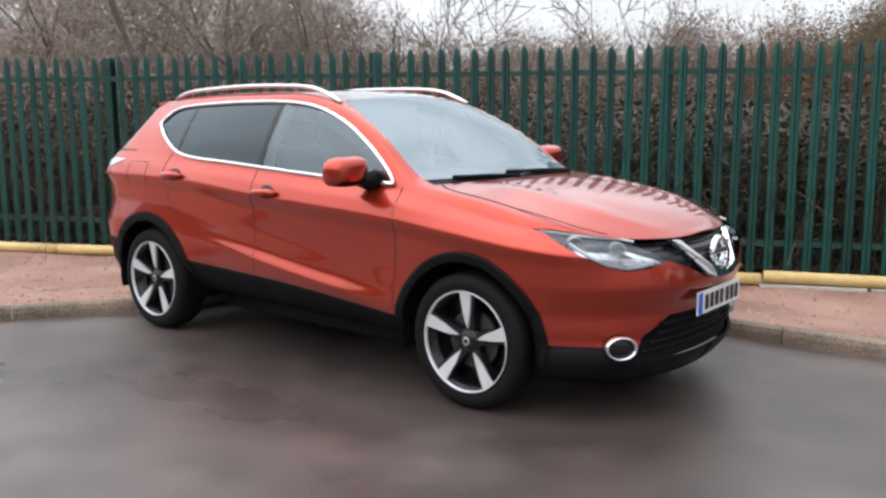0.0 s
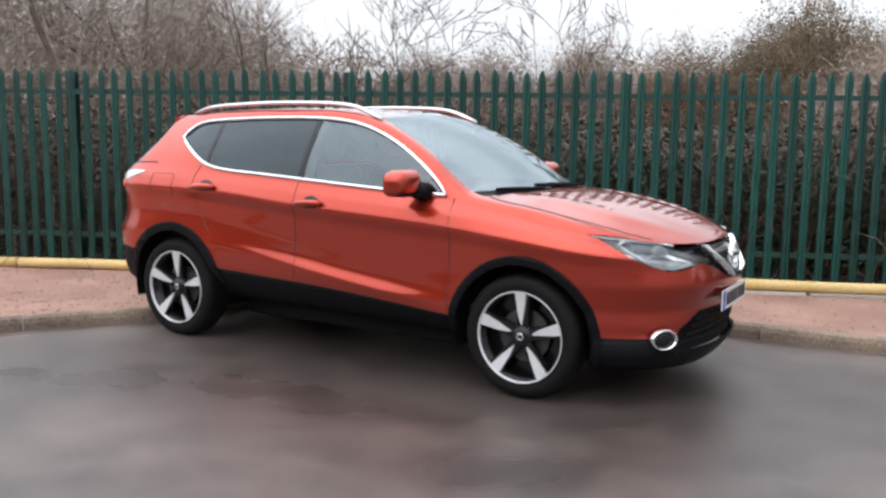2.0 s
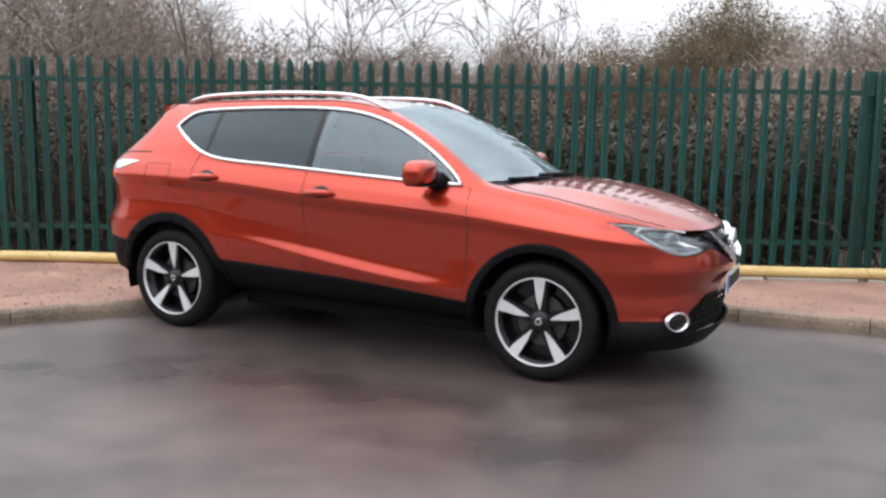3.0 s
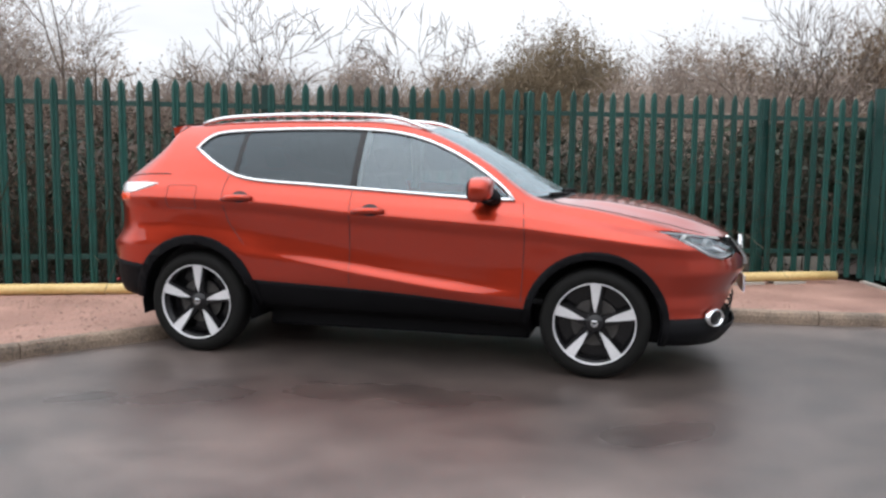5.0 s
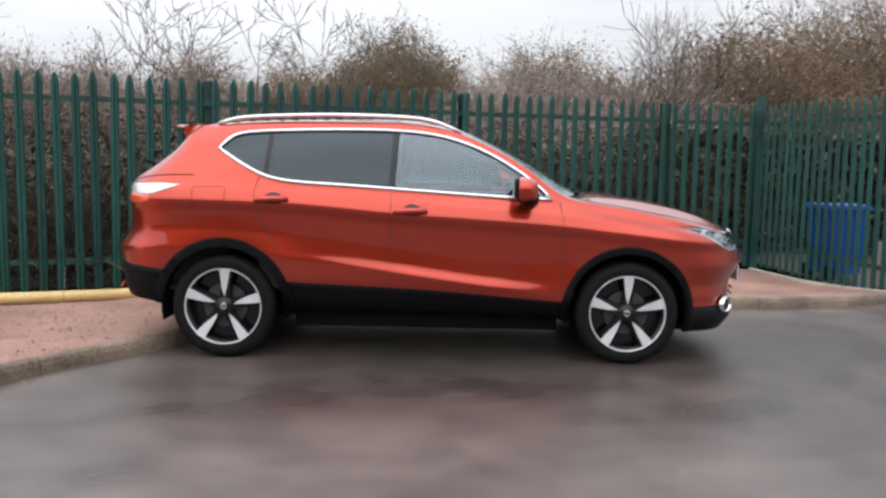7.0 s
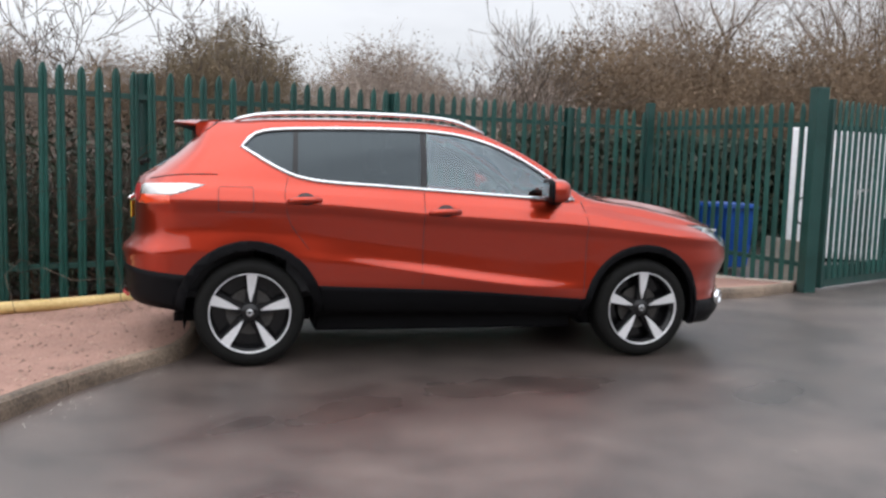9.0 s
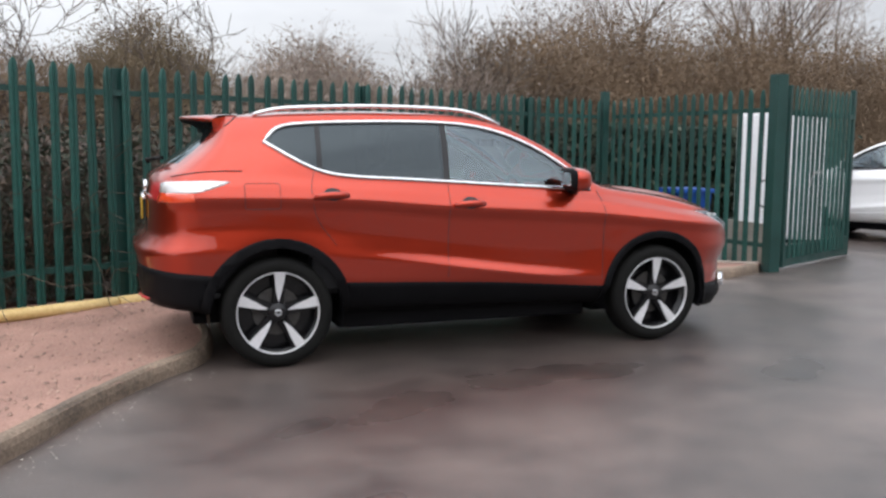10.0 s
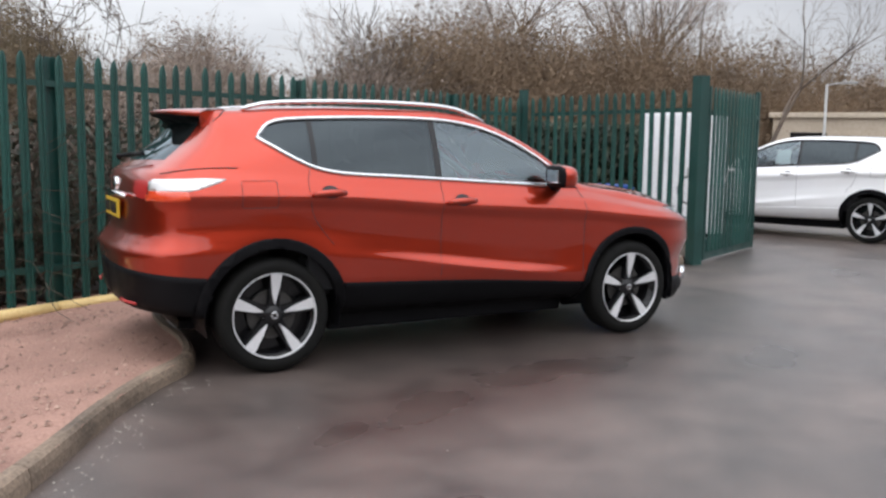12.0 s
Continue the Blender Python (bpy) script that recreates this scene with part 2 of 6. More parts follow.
M_SEAT = surface("grey_seat_cloth", (0.035, 0.036, 0.040), (0.075, 0.075, 0.082), 12.0, (0.8, 0.95))
M_HEADLIN = surface("pale_headlining", (0.30, 0.30, 0.29), (0.40, 0.40, 0.39), 8.0, (0.8, 0.95))
M_BLUE = surface("blue_plastic", (0.004, 0.06, 0.34), (0.010, 0.11, 0.50), 3.0, (0.35, 0.5))
M_PLATEW = surface("white_plate", (0.70, 0.70, 0.68), (0.80, 0.80, 0.78), 9.0, (0.3, 0.4))
M_PLATEY = surface("yellow_plate", (0.62, 0.42, 0.03), (0.74, 0.52, 0.05), 9.0, (0.3, 0.4))
M_PLATEB = surface("blue_band", (0.015, 0.09, 0.52), (0.02, 0.12, 0.62), 9.0, (0.3, 0.4))
M_INK = surface("black_ink", (0.01, 0.01, 0.012), (0.02, 0.02, 0.022), 9.0, (0.4, 0.5))
M_RED = surface("red_enamel", (0.34, 0.015, 0.015), (0.48, 0.03, 0.03), 9.0, (0.3, 0.45))
M_BEIGE = surface("beige_render", (0.46, 0.38, 0.29), (0.58, 0.50, 0.40), 0.8, (0.8, 0.95), bump=0.004)
M_GREYWALL = surface("grey_cladding", (0.20, 0.20, 0.20), (0.30, 0.30, 0.30), 0.5, (0.7, 0.9))
M_BRICK = surface("dull_brick", (0.10, 0.065, 0.05), (0.20, 0.14, 0.11), 0.7, (0.8, 0.95))
M_STEEL = surface("galvanised_steel", (0.34, 0.34, 0.33), (0.46, 0.46, 0.45), 5.0, (0.4, 0.6), metal=0.6)


# ---- builders ----
def mesh_object(name, verts, faces, mat, parent=None, label="", smooth=False):
    me = bpy.data.meshes.new(name)
    me.from_pydata([tuple(v) for v in verts], [], [tuple(f) for f in faces])
    if smooth:
        me.polygons.foreach_set("use_smooth", [True] * len(me.polygons))
    me.materials.append(mat)
    ob = new(name, me)
    if parent is not None:
        ob.parent = parent
    if label:
        ob["label"] = label
    return ob


def part(name, bm, mat, parent=None, label="", smooth=False, fix=True):
    me = bpy.data.meshes.new(name)
    if fix:
        bmesh.ops.recalc_face_normals(bm, faces=bm.faces[:])
    bm.to_mesh(me)
    bm.free()
    if smooth:
        me.polygons.foreach_set("use_smooth", [True] * len(me.polygons))
    me.materials.append(mat)
    ob = new(name, me)
    if parent is not None:
        ob.parent = parent
    if label:
        ob["label"] = label
    return ob


def empty(name, m=None):
    ob = new(name)
    ob.empty_display_size = 0.2
    if m is not None:
        ob.matrix_basis = m
    return ob


def box(bm, x0, x1, y0, y1, z0, z1, bevel=0.0, m=None):
    made = bmesh.ops.create_cube(bm, size=1.0)
    vs = made["verts"]
    for v in vs:
        v.co = Vector(((x0 + x1) / 2 + v.co.x * (x1 - x0), (y0 + y1) / 2 + v.co.y * (y1 - y0), (z0 + z1) / 2 + v.co.z * (z1 - z0)))
        if m is not None:
            v.co = m @ v.co
    if bevel:
        es = list({e for v in vs for e in v.link_edges})
        bmesh.ops.bevel(bm, geom=es, offset=bevel, segments=2, affect="EDGES", profile=0.5)
    return bm


def boxed(*a, **k):
    return box(bmesh.new(), *a, **k)


def tube(pts, r, sides=8, bm=None, closed=False, squash=1.0):
    """A round bar along a line of points; r may be a list."""
    bm = bm or bmesh.new()
    pts = [Vector(p) for p in pts]
    n = len(pts)
    rs = r if isinstance(r, (list, tuple)) else [r] * n
    rings = []
    for i, p in enumerate(pts):
        a, b = pts[(i - 1) % n if closed else max(i - 1, 0)], pts[(i + 1) % n if closed else min(i + 1, n - 1)]
        d = (b - a).normalized()
        up = Vector((0, 0, 1)) if abs(d.z) < 0.95 else Vector((1, 0, 0))
        s = d.cross(up).normalized()
        t = s.cross(d)
        rings.append([bm.verts.new(p + rs[i] * (math.cos(q) * s + squash * math.sin(q) * t)) for q in (2 * math.pi * k / sides for k in range(sides))])
    for i in range(n if closed else n - 1):
        r0, r1 = rings[i], rings[(i + 1) % n]
        for k in range(sides):
            bm.faces.new((r0[k], r0[(k + 1) % sides], r1[(k + 1) % sides], r1[k]))
    if not closed:
        bm.faces.new(rings[0][::-1])
        bm.faces.new(rings[-1])
    return bm


def lathe(profile, segs=48, bm=None, axis="y", centre=(0, 0, 0)):
    """Profile of (radius, along) turned round the axis."""
    bm = bm or bmesh.new()
    rings = []
    for i in range(segs):
        q = 2 * math.pi * i / segs
        ring = []
        for r, h in profile:
            c, s = r * math.cos(q), r * math.sin(q)
            p = (c, h, s) if axis == "y" else ((c, s, h) if axis == "z" else (h, c, s))
            ring.append(bm.verts.new(Vector(p) + Vector(centre)))
        rings.append(ring)
    for i in range(segs):
        a, b = rings[i], rings[(i + 1) % segs]
        for k in range(len(profile) - 1):
            bm.faces.new((a[k], a[k + 1], b[k + 1], b[k]))
    return bm


def slab(outline, z0, z1, bm=None):
    """A flat outline of (x, y), pulled up from z0 to z1 (numbers or functions of x, y)."""
    bm = bm or bmesh.new()
    f0 = z0 if callable(z0) else (lambda x, y: z0)
    f1 = z1 if callable(z1) else (lambda x, y: z1)
    lo = [bm.verts.new((x, y, f0(x, y))) for x, y in outline]
    hi = [bm.verts.new((x, y, f1(x, y))) for x, y in outline]
    bm.faces.new(hi)
    bm.faces.new(lo[::-1])
    n = len(lo)
    for i in range(n):
        bm.faces.new((lo[i], lo[(i + 1) % n], hi[(i + 1) % n], hi[i]))
    return bm


def smooth_line(pts, step=0.2):
    """A Catmull-Rom line through points, at about even steps."""
    p = np.array(pts, float)
    p = np.vstack([2 * p[0] - p[1], p, 2 * p[-1] - p[-2]])
    out = []
    for i in range(1, len(p) - 2):
        k = max(2, int(np.linalg.norm(p[i + 1] - p[i]) / step))
        for t in np.arange(k) / k:
            a, b, c, d = p[i - 1:i + 3]
            out.append(0.5 * (2 * b + (c - a) * t + (2 * a - 5 * b + 4 * c - d) * t * t + (3 * b - a - 3 * c + d) * t ** 3))
    out.append(p[-2])
    return np.array(out)


def prisms(name, segs, mat, parent=None, label="", sides=3):
    """Many tapered sticks in one mesh. segs: rows of x0 y0 z0 x1 y1 z1 r0 r1."""
    s = np.array(segs, float)
    p0, p1, r0, r1 = s[:, :3], s[:, 3:6], s[:, 6:7], s[:, 7:8]
    d = p1 - p0
    d /= np.maximum(np.linalg.norm(d, axis=1, keepdims=True), 1e-9)
    ref = np.where(np.abs(d[:, 2:3]) < 0.9, np.array([[0, 0, 1.0]]), np.array([[1.0, 0, 0]]))
    u = np.cross(d, ref)
    u /= np.linalg.norm(u, axis=1, keepdims=True)
    w = np.cross(d, u)
    vs = []
    for p, r in ((p0, r0), (p1, r1)):
        for k in range(sides):
            q = 2 * math.pi * k / sides
            vs.append(p + r * (math.cos(q) * u + math.sin(q) * w))
    v = np.stack(vs, 1).reshape(-1, 3)
    base = (np.arange(len(s)) * 2 * sides)[:, None]
    f = np.concatenate([base + np.array([[k, (k + 1) % sides, sides + (k + 1) % sides, sides + k]]) for k in range(sides)])
    me = bpy.data.meshes.new(name)
    me.vertices.add(len(v))
    me.vertices.foreach_set("co", v.ravel())
    me.loops.add(f.size)
    me.loops.foreach_set("vertex_index", f.ravel().astype(np.int32))
    me.polygons.add(len(f))
    me.polygons.foreach_set("loop_start", np.arange(0, f.size, 4, dtype=np.int32))
    me.update(calc_edges=True)
    me.materials.append(mat)
    ob = new(name, me)
    if parent is not None:
        ob.parent = parent
    if label:
        ob["label"] = label
    return ob


# ---- ground, kerb, pavement ----
KERB = smooth_line([(-8.0, -13.0), (-6.2, -9.6), (-4.75, -6.5), (-3.75, -4.2), (-3.15, -2.95), (-2.65, -2.05), (-2.25, -1.29), (-1.99, -0.90), (-1.74, -0.57), (-1.66, -0.1), (-1.68, 0.5), (-1.62, 0.95), (-1.40, 1.25), (-0.9, 1.36), (0.3, 1.36),
                    (1.6, 1.36), (2.6, 1.37), (3.5, 1.50), (4.05, 1.66), (4.42, 1.84)], 0.12)
FENCE_DIR = Vector((0.9137, 0.4064, 0))
FENCE_N = Vector((-0.4064, 0.9137, 0))
FENCE_0 = Vector((0.325, 3.326, 0))
CORNER = Vector((4.16, 4.86, 0))
GATEPOST = Vector((4.60, 1.86, 0))


def on_fence(s, off=0.0, z=0.0):
    p = FENCE_0 + FENCE_DIR * s + FENCE_N * off
    return Vector((p.x, p.y, z))


def pave_height(x, y):
    """The pavement falls a little from the kerb to the fence."""
    near = min((x - k[0]) ** 2 + (y - k[1]) ** 2 for k in KERB[::2]) ** 0.5
    return 0.092 - 0.135 * min(near / 1.4, 1.0)


def ground_sheet():
    """The yard, out to the horizon, open where the pavement and its bed lie."""
    bm = bmesh.new()
    loop = [Vector((k[0] - 0.03, k[1] + 0.05, 0)) for k in KERB[::3]] + [Vector((4.56, 2.0, 0)), CORNER + Vector((0.1, 0.1, 0))] + [on_fence(s, 0.3) for s in (2.9, 0.0, -3.0, -6.0, -9.0, -13.0, -18.0, -23.0)]
    big = 900.0
    outer = [Vector((x, y, 0)) for x, y in ((-big, -big), (big, -big), (big, big), (-big, big))]
    edges = []
    for ring_pts in (loop, outer):
        vs = [bm.verts.new(p) for p in ring_pts]
        edges += [bm.edges.new((vs[i], vs[(i + 1) % len(vs)])) for i in range(len(vs))]
    bmesh.ops.triangle_fill(bm, edges=edges, use_beauty=True)
    for f in bm.faces:
        if f.normal.z < 0:
            f.normal_flip()
    return part("ground", bm, M_ASPHALT, fix=False)


tagged(ground_sheet(), "wet dark grey asphalt yard with damp patches", "ground", kind="structure")

# pavement: a strip from the kerb's back to behind the fence, as a fine sheet with rough relief
def pavement():
    verts, faces = [], []
    rows, cols = 26, len(KERB)
    far = []
    for i, k in enumerate(KERB):
        t = i / (cols - 1)
        s = -24.0 + 28.5 * t ** 0.62
        p = on_fence(s, 1.4)
        if t > 0.93:
            w = (t - 0.93) / 0.07
            p = p.lerp(Vector((4.95, 2.1, 0)), w ** 1.5)
        far.append(p)
    for i, k in enumerate(KERB):
        for j in range(rows):
            v = j / (rows - 1)
            x, y = k[0] + (far[i].x - k[0]) * v, k[1] + (far[i].y - k[1]) * v
            n = noise.noise(Vector((x * 6, y * 6, 0))) * 0.006 + noise.noise(Vector((x * 1.3, y * 1.3, 3))) * 0.012
            verts.append((x, y, pave_height(x, y) + (n if 0 < j else 0)))
    for i in range(cols - 1):
        for j in range(rows - 1):
            a = i * rows + j
            faces.append((a, a + 1, a + rows + 1, a + rows))
    return mesh_object("pavement", verts, faces, M_PAVE, smooth=True)


PAVEMENT = tagged(pavement(), "reddish gravel-strewn pavement between kerb and fence", "pavement", kind="structure")


def kerb_stones():
    root = empty("kerb")
    tagged(root, "worn damp concrete kerb edging the yard", "kerb", kind="structure")
    step = 7
    for a in range(0, len(KERB) - 1, step):
        run = KERB[a:a + step + 1]
        if len(run) < 2:
            continue
        bm = bmesh.new()
        rings = []
        drop = random.uniform(-0.006, 0.006)
        for i, p in enumerate(run):
            q0, q1 = run[max(i - 1, 0)], run[min(i + 1, len(run) - 1)]
            d = Vector((q1[0] - q0[0], q1[1] - q0[1], 0)).normalized()
            n = Vector((d.y, -d.x, 0))
            sh = Vector((0, 0, 0))
            if i == 0:
                sh = d * 0.004
            if i == len(run) - 1:
                sh = d * -0.004
            c = Vector((p[0], p[1], 0)) + sh
            prof = [(0.012, -0.1), (0.010, 0.055 + drop), (0.0, 0.088 + drop), (-0.022, 0.102 + drop), (-0.058, 0.103 + drop), (-0.075, -0.1)]
            rings.append([bm.verts.new(c + n * u + Vector((0, 0, h + 0.003 * noise.noise(Vector((p[0] * 9, p[1] * 9, u * 50)))))) for u, h in prof])
        for r0, r1 in zip(rings, rings[1:]):
            for k in range(len(r0)):
                bm.faces.new((r0[k], r0[(k + 1) % 6], r1[(k + 1) % 6], r1[k]))
        bm.faces.new(rings[0][::-1])
        bm.faces.new(rings[-1])
        part("kerb_stone", bm, M_KERB, root)


kerb_stones()


def earth_bank():
    """Rough soil behind the fence."""
    verts, faces = [], []
    ns, no = 90, 26
    for i in range(ns):
        s = -34 + 76 * i / (ns - 1)
        for j in range(no):
            off = 0.25 + 46 * (j / (no - 1)) ** 1.8
            p = on_fence(s, off)
            z = -0.1 + 1.5 * min(1, max(0, off - 0.6) / 6.5) + 0.5 * min(1, off / 2) * noise.noise(Vector((p.x * 0.7, p.y * 0.7, 0))) + 0.15 * noise.noise(Vector((p.x * 2.3, p.y * 2.3, 5)))
            if p.x > 4.0:
                z -= 1.6 * min(1, (p.x - 4.0) / 1.2) * (1 if off < 9 else max(0, 1 - (off - 9) / 5))
            verts.append((p.x, p.y, z))
    for i in range(ns - 1):
        for j in range(no - 1):
            a = i * no + j
            faces.append((a, a + no, a + no + 1, a + 1))
    return mesh_object("earth_bank", verts, faces, M_EARTH, smooth=True)


tagged(earth_bank(), "bare brown soil and leaf litter behind the fence", "ground", kind="structure")


# ---- palisade fence ----
def pale_mesh(height, name="pale"):
    """A W-section steel pale with a rounded, pointed head."""
    bm = bmesh.new()
    prof = [(-0.038, 0.010), (-0.025, -0.006), (-0.010, -0.008), (0.0, 0.002), (0.010, -0.008), (0.025, -0.006), (0.038, 0.010)]
    rows = [(0.0, 1.0, 0), (height - 0.09, 1.0, 0), (height - 0.045, 0.80, 0.0), (height - 0.015, 0.42, 0.0), (height, 0.12, 0.0)]
    fronts, backs = [], []
    for z, w, lean in rows:
        fronts.append([bm.verts.new((x * w, y * max(w, .4) - 0.0015 - lean, z)) for x, y in prof])
        backs.append([bm.verts.new((x * w, y * max(w, .4) + 0.0015 - lean, z)) for x, y in prof])
    n = len(prof)
    for a, b in zip(range(len(rows) - 1), range(1, len(rows))):
        for k in range(n - 1):
            bm.faces.new((fronts[a][k], fronts[a][k + 1], fronts[b][k + 1], fronts[b][k]))
            bm.faces.new((backs[a][k + 1], backs[a][k], backs[b][k], backs[b][k + 1]))
        bm.faces.new((backs[a][0], fronts[a][0], fronts[b][0], backs[b][0]))
        bm.faces.new((fronts[a][-1], backs[a][-1], backs[b][-1], fronts[b][-1]))
    for k in range(n - 1):
        bm.faces.new((fronts[-1][k], fronts[-1][k + 1], backs[-1][k + 1], backs[-1][k]))
    me = bpy.data.meshes.new(name)
    bm.to_mesh(me)
    bm.free()
    me.materials.append(M_GREEN)
    return me


PALE = pale_mesh(2.06)


def fence_run(a, b, label, posts, z0=-0.02, pitch=0.16, pale=PALE, rails=(0.28, 1.80), post_top=2.02, front=-1):
    """Pales on rails between a and b; posts at the distances given. front: the side on which the pales stand."""
    a, b = Vector(a), Vector(b)
    d = (b - a).normalized()
    length = (b - a).length
    yaw = math.atan2(d.y, d.x)
    root = empty("palisade_fence", Matrix.Translation(a) @ Matrix.Rotation(yaw, 4, "Z"))
    tagged(root, label, "fence")
    for z in rails:
        bm = bmesh.new()
        box(bm, 0, length, 0.012, 0.018, z - 0.025, z + 0.025)
        box(bm, 0, length, 0.018, 0.055, z + 0.019, z + 0.025)
        part("rail", bm, M_POST, root)
    for s in posts:
        bm = bmesh.new()
        box(bm, s - 0.05, s + 0.05, 0.060, 0.068, -0.3, post_top, 0.002)
        box(bm, s - 0.05, s + 0.05, 0.150, 0.158, -0.3, post_top, 0.002)
        box(bm, s - 0.004, s + 0.004, 0.068, 0.150, -0.3, post_top - 0.002)
        part("post", bm, M_POST, root)
    n = int(length / pitch)
    for i in range(n + 1):
        s = 0.05 + i * pitch
        if s > length - 0.02:
            break
        ob = new("pale", pale)
        ob.parent = root
        ob.matrix_basis = pose(s + random.uniform(-0.004, 0.004), 0, z0 + random.uniform(-0.012, 0.012), random.uniform(-0.3, 0.3), random.uniform(-0.45, 0.45), random.uniform(-3, 3))
    return root


S0 = -13.95
fence_run(on_fence(S0), on_fence(2.84), "dark green steel palisade fence with pointed pales behind the pavement", [S0 * -1 + s for s in (-13.95, -11.4, -8.6, -5.79, -2.76, 0.04, 2.83)])
fence_run(on_fence(2.86), CORNER, "short green palisade panel meeting the corner post", [], post_top=2.1)
fence_run(CORNER + Vector((0.05, -0.1, 0)), GATEPOST + Vector((-0.01, 0.1, 0)), "green palisade fence returning from the corner to the gate post", [], pitch=0.155)


def square_post(name, at, size, top, label, category):
    root = empty(name, Matrix.Translation(at))
    tagged(root, label, category)
    part("shaft", boxed(-size / 2, size / 2, -size / 2, size / 2, -0.2, top, 0.006), M_POST, root)
    part("cap", boxed(-size / 2 - 0.004, size / 2 + 0.004, -size / 2 - 0.004, size / 2 + 0.004, top + 0.001, top + 0.012, 0.003), M_POST, root)
    return root


square_post("corner_post", CORNER, 0.10, 2.14, "square green steel post at the fence corner", "post")
GP = square_post("gate_post", GATEPOST, 0.14, 2.17, "stout square green steel gate post beside the yard entrance", "gate post")


def gate(a, b):
    a, b = Vector(a), Vector(b)
    d = (b - a).normalized()
    length = (b - a).length
    root = empty("palisade_gate", Matrix.Translation(a) @ Matrix.Rotation(math.atan2(d.y, d.x), 4, "Z"))
    tagged(root, "open green palisade gate leaf with solid bottom rail", "gate")
    bm = bmesh.new()
    box(bm, 0, 0.06, -0.03, 0.03, 0.02, 2.08, 0.004)
    box(bm, length - 0.06, length, -0.03, 0.03, 0.02, 2.12, 0.004)
    box(bm, 0.06, length - 0.06, -0.03, 0.03, 0.03, 0.27, 0.004)
    box(bm, 0.06, length - 0.06, -0.025, 0.025, 1.75, 1.81, 0.004)
    part("gate_frame", bm, M_POST, root)
    n = int((length - 0.12) / 0.13)
    gp = pale_mesh(1.96, "gate_pale")
    for i in range(n):
        ob = new("pale", gp)
        ob.parent = root
        ob.matrix_basis = pose(0.13 + i * 0.13, -0.045, 0.12, 0, 0, random.uniform(-3, 3))
    bm = tube([(0.55, -0.06, 0.95), (0.55, -0.10, 1.1), (0.75, -0.10, 1.1)], 0.012)
    part("bolt", bm, M_STEEL, root, "bare steel drop bolt")
    return root


gate((4.84, 1.98, 0), (6.58, 2.80, 0))


# ---- pipe along the fence, blocks, edging ----
def long_pipe():
    root = empty("handrail_pipe")
    tagged(root, "long cream painted round rail lying at the fence foot", "pipe")
    joints = [-11.0, -6.2, -3.0, 0.9, 3.55]
    for a, b in zip(joints, joints[1:]):
        pts = []
        for i in range(9):
            s = a + 0.012 + (b - a - 0.024) * i / 8
            p = on_fence(s, -0.36)
            if s > 2.8:
                p += Vector((0.0, -0.10 * (s - 2.8), 0))
            pts.append((p.x, p.y, 0.012 + 0.006 * math.sin(s * 2.1) + (0.028 if s > 0.9 else 0.0)))
        part("pipe_length", tube(pts, 0.052, 14), M_PIPE, root, smooth=True)
    return root


long_pipe()


def block(s, length, label):
    root = empty("concrete_block", Matrix.Translation(on_fence(s, -0.36, -0.18)) @ Matrix.Rotation(math.atan2(FENCE_DIR.y, FENCE_DIR.x), 4, "Z"))
    tagged(root, label, "concrete block", group="blocks under the rail")
    part("block", boxed(-length / 2, length / 2, -0.07, 0.07, 0, 0.163, 0.008), M_BLOCK, root)


for s, n in ((1.3, 0.85), (2.2, 0.88), (2.95, 0.40)):
    block(s, n, "pale concrete block carrying the cream rail")

bm = bmesh.new()
for a, b in (((4.02, 4.52), (4.24, 3.55)), ((4.25, 3.52), (4.40, 2.75)), ((4.41, 2.72), (4.52, 1.98))):
    d = Vector((b[0] - a[0], b[1] - a[1], 0)).normalized()
    n = Vector((d.y, -d.x, 0)) * 0.03
    pts = [Vector((*a, 0)) + n, Vector((*b, 0)) + n, Vector((*b, 0)) - n, Vector((*a, 0)) - n]
    slab([(p.x, p.y) for p in pts], -0.15, lambda x, y: pave_height(x, y) + 0.025, bm)
tagged(part("edging", bm, M_BLOCK), "narrow pale concrete edging below the return fence", "edging", kind="structure")


# ---- beyond the fence ----
def wheelie_bin(at, yaw):
    root = empty("wheeled_bin", pose(*at, 0, 0, yaw))
    tagged(root, "blue plastic bin standing behind the fence", "bin")
    bm = bmesh.new()
    lo = [(-0.24, -0.26), (0.24, -0.26), (0.24, 0.26), (-0.24, 0.26)]
    a = [bm.verts.new((x * 0.85, y * 0.85, 0.06)) for x, y in lo]
    b = [bm.verts.new((x, y, 0.80)) for x, y in lo]
    bm.faces.new(a[::-1])
    bm.faces.new(b)
    for i in range(4):
        bm.faces.new((a[i], a[(i + 1) % 4], b[(i + 1) % 4], b[i]))
    bmesh.ops.bevel(bm, geom=bm.edges[:], offset=0.02, segments=2, affect="EDGES")
    part("body", bm, M_BLUE, root)
    part("rim", boxed(-0.27, 0.27, -0.29, 0.29, 0.801, 0.83, 0.01), M_BLUE, root)
    part("lid", boxed(-0.26, 0.26, -0.28, 0.28, 0.831, 0.86, 0.015), M_BLUE, root)
    for y in (-0.2, 0.2):
        part("wheel", lathe([(0.0, -0.03), (0.08, -0.03), (0.08, 0.03), (0.0, 0.03)], 20, centre=(-0.2, y, 0.08)), M_RUBBER, root)
    return root


wheelie_bin((4.665, 3.62, 0.0), 8)


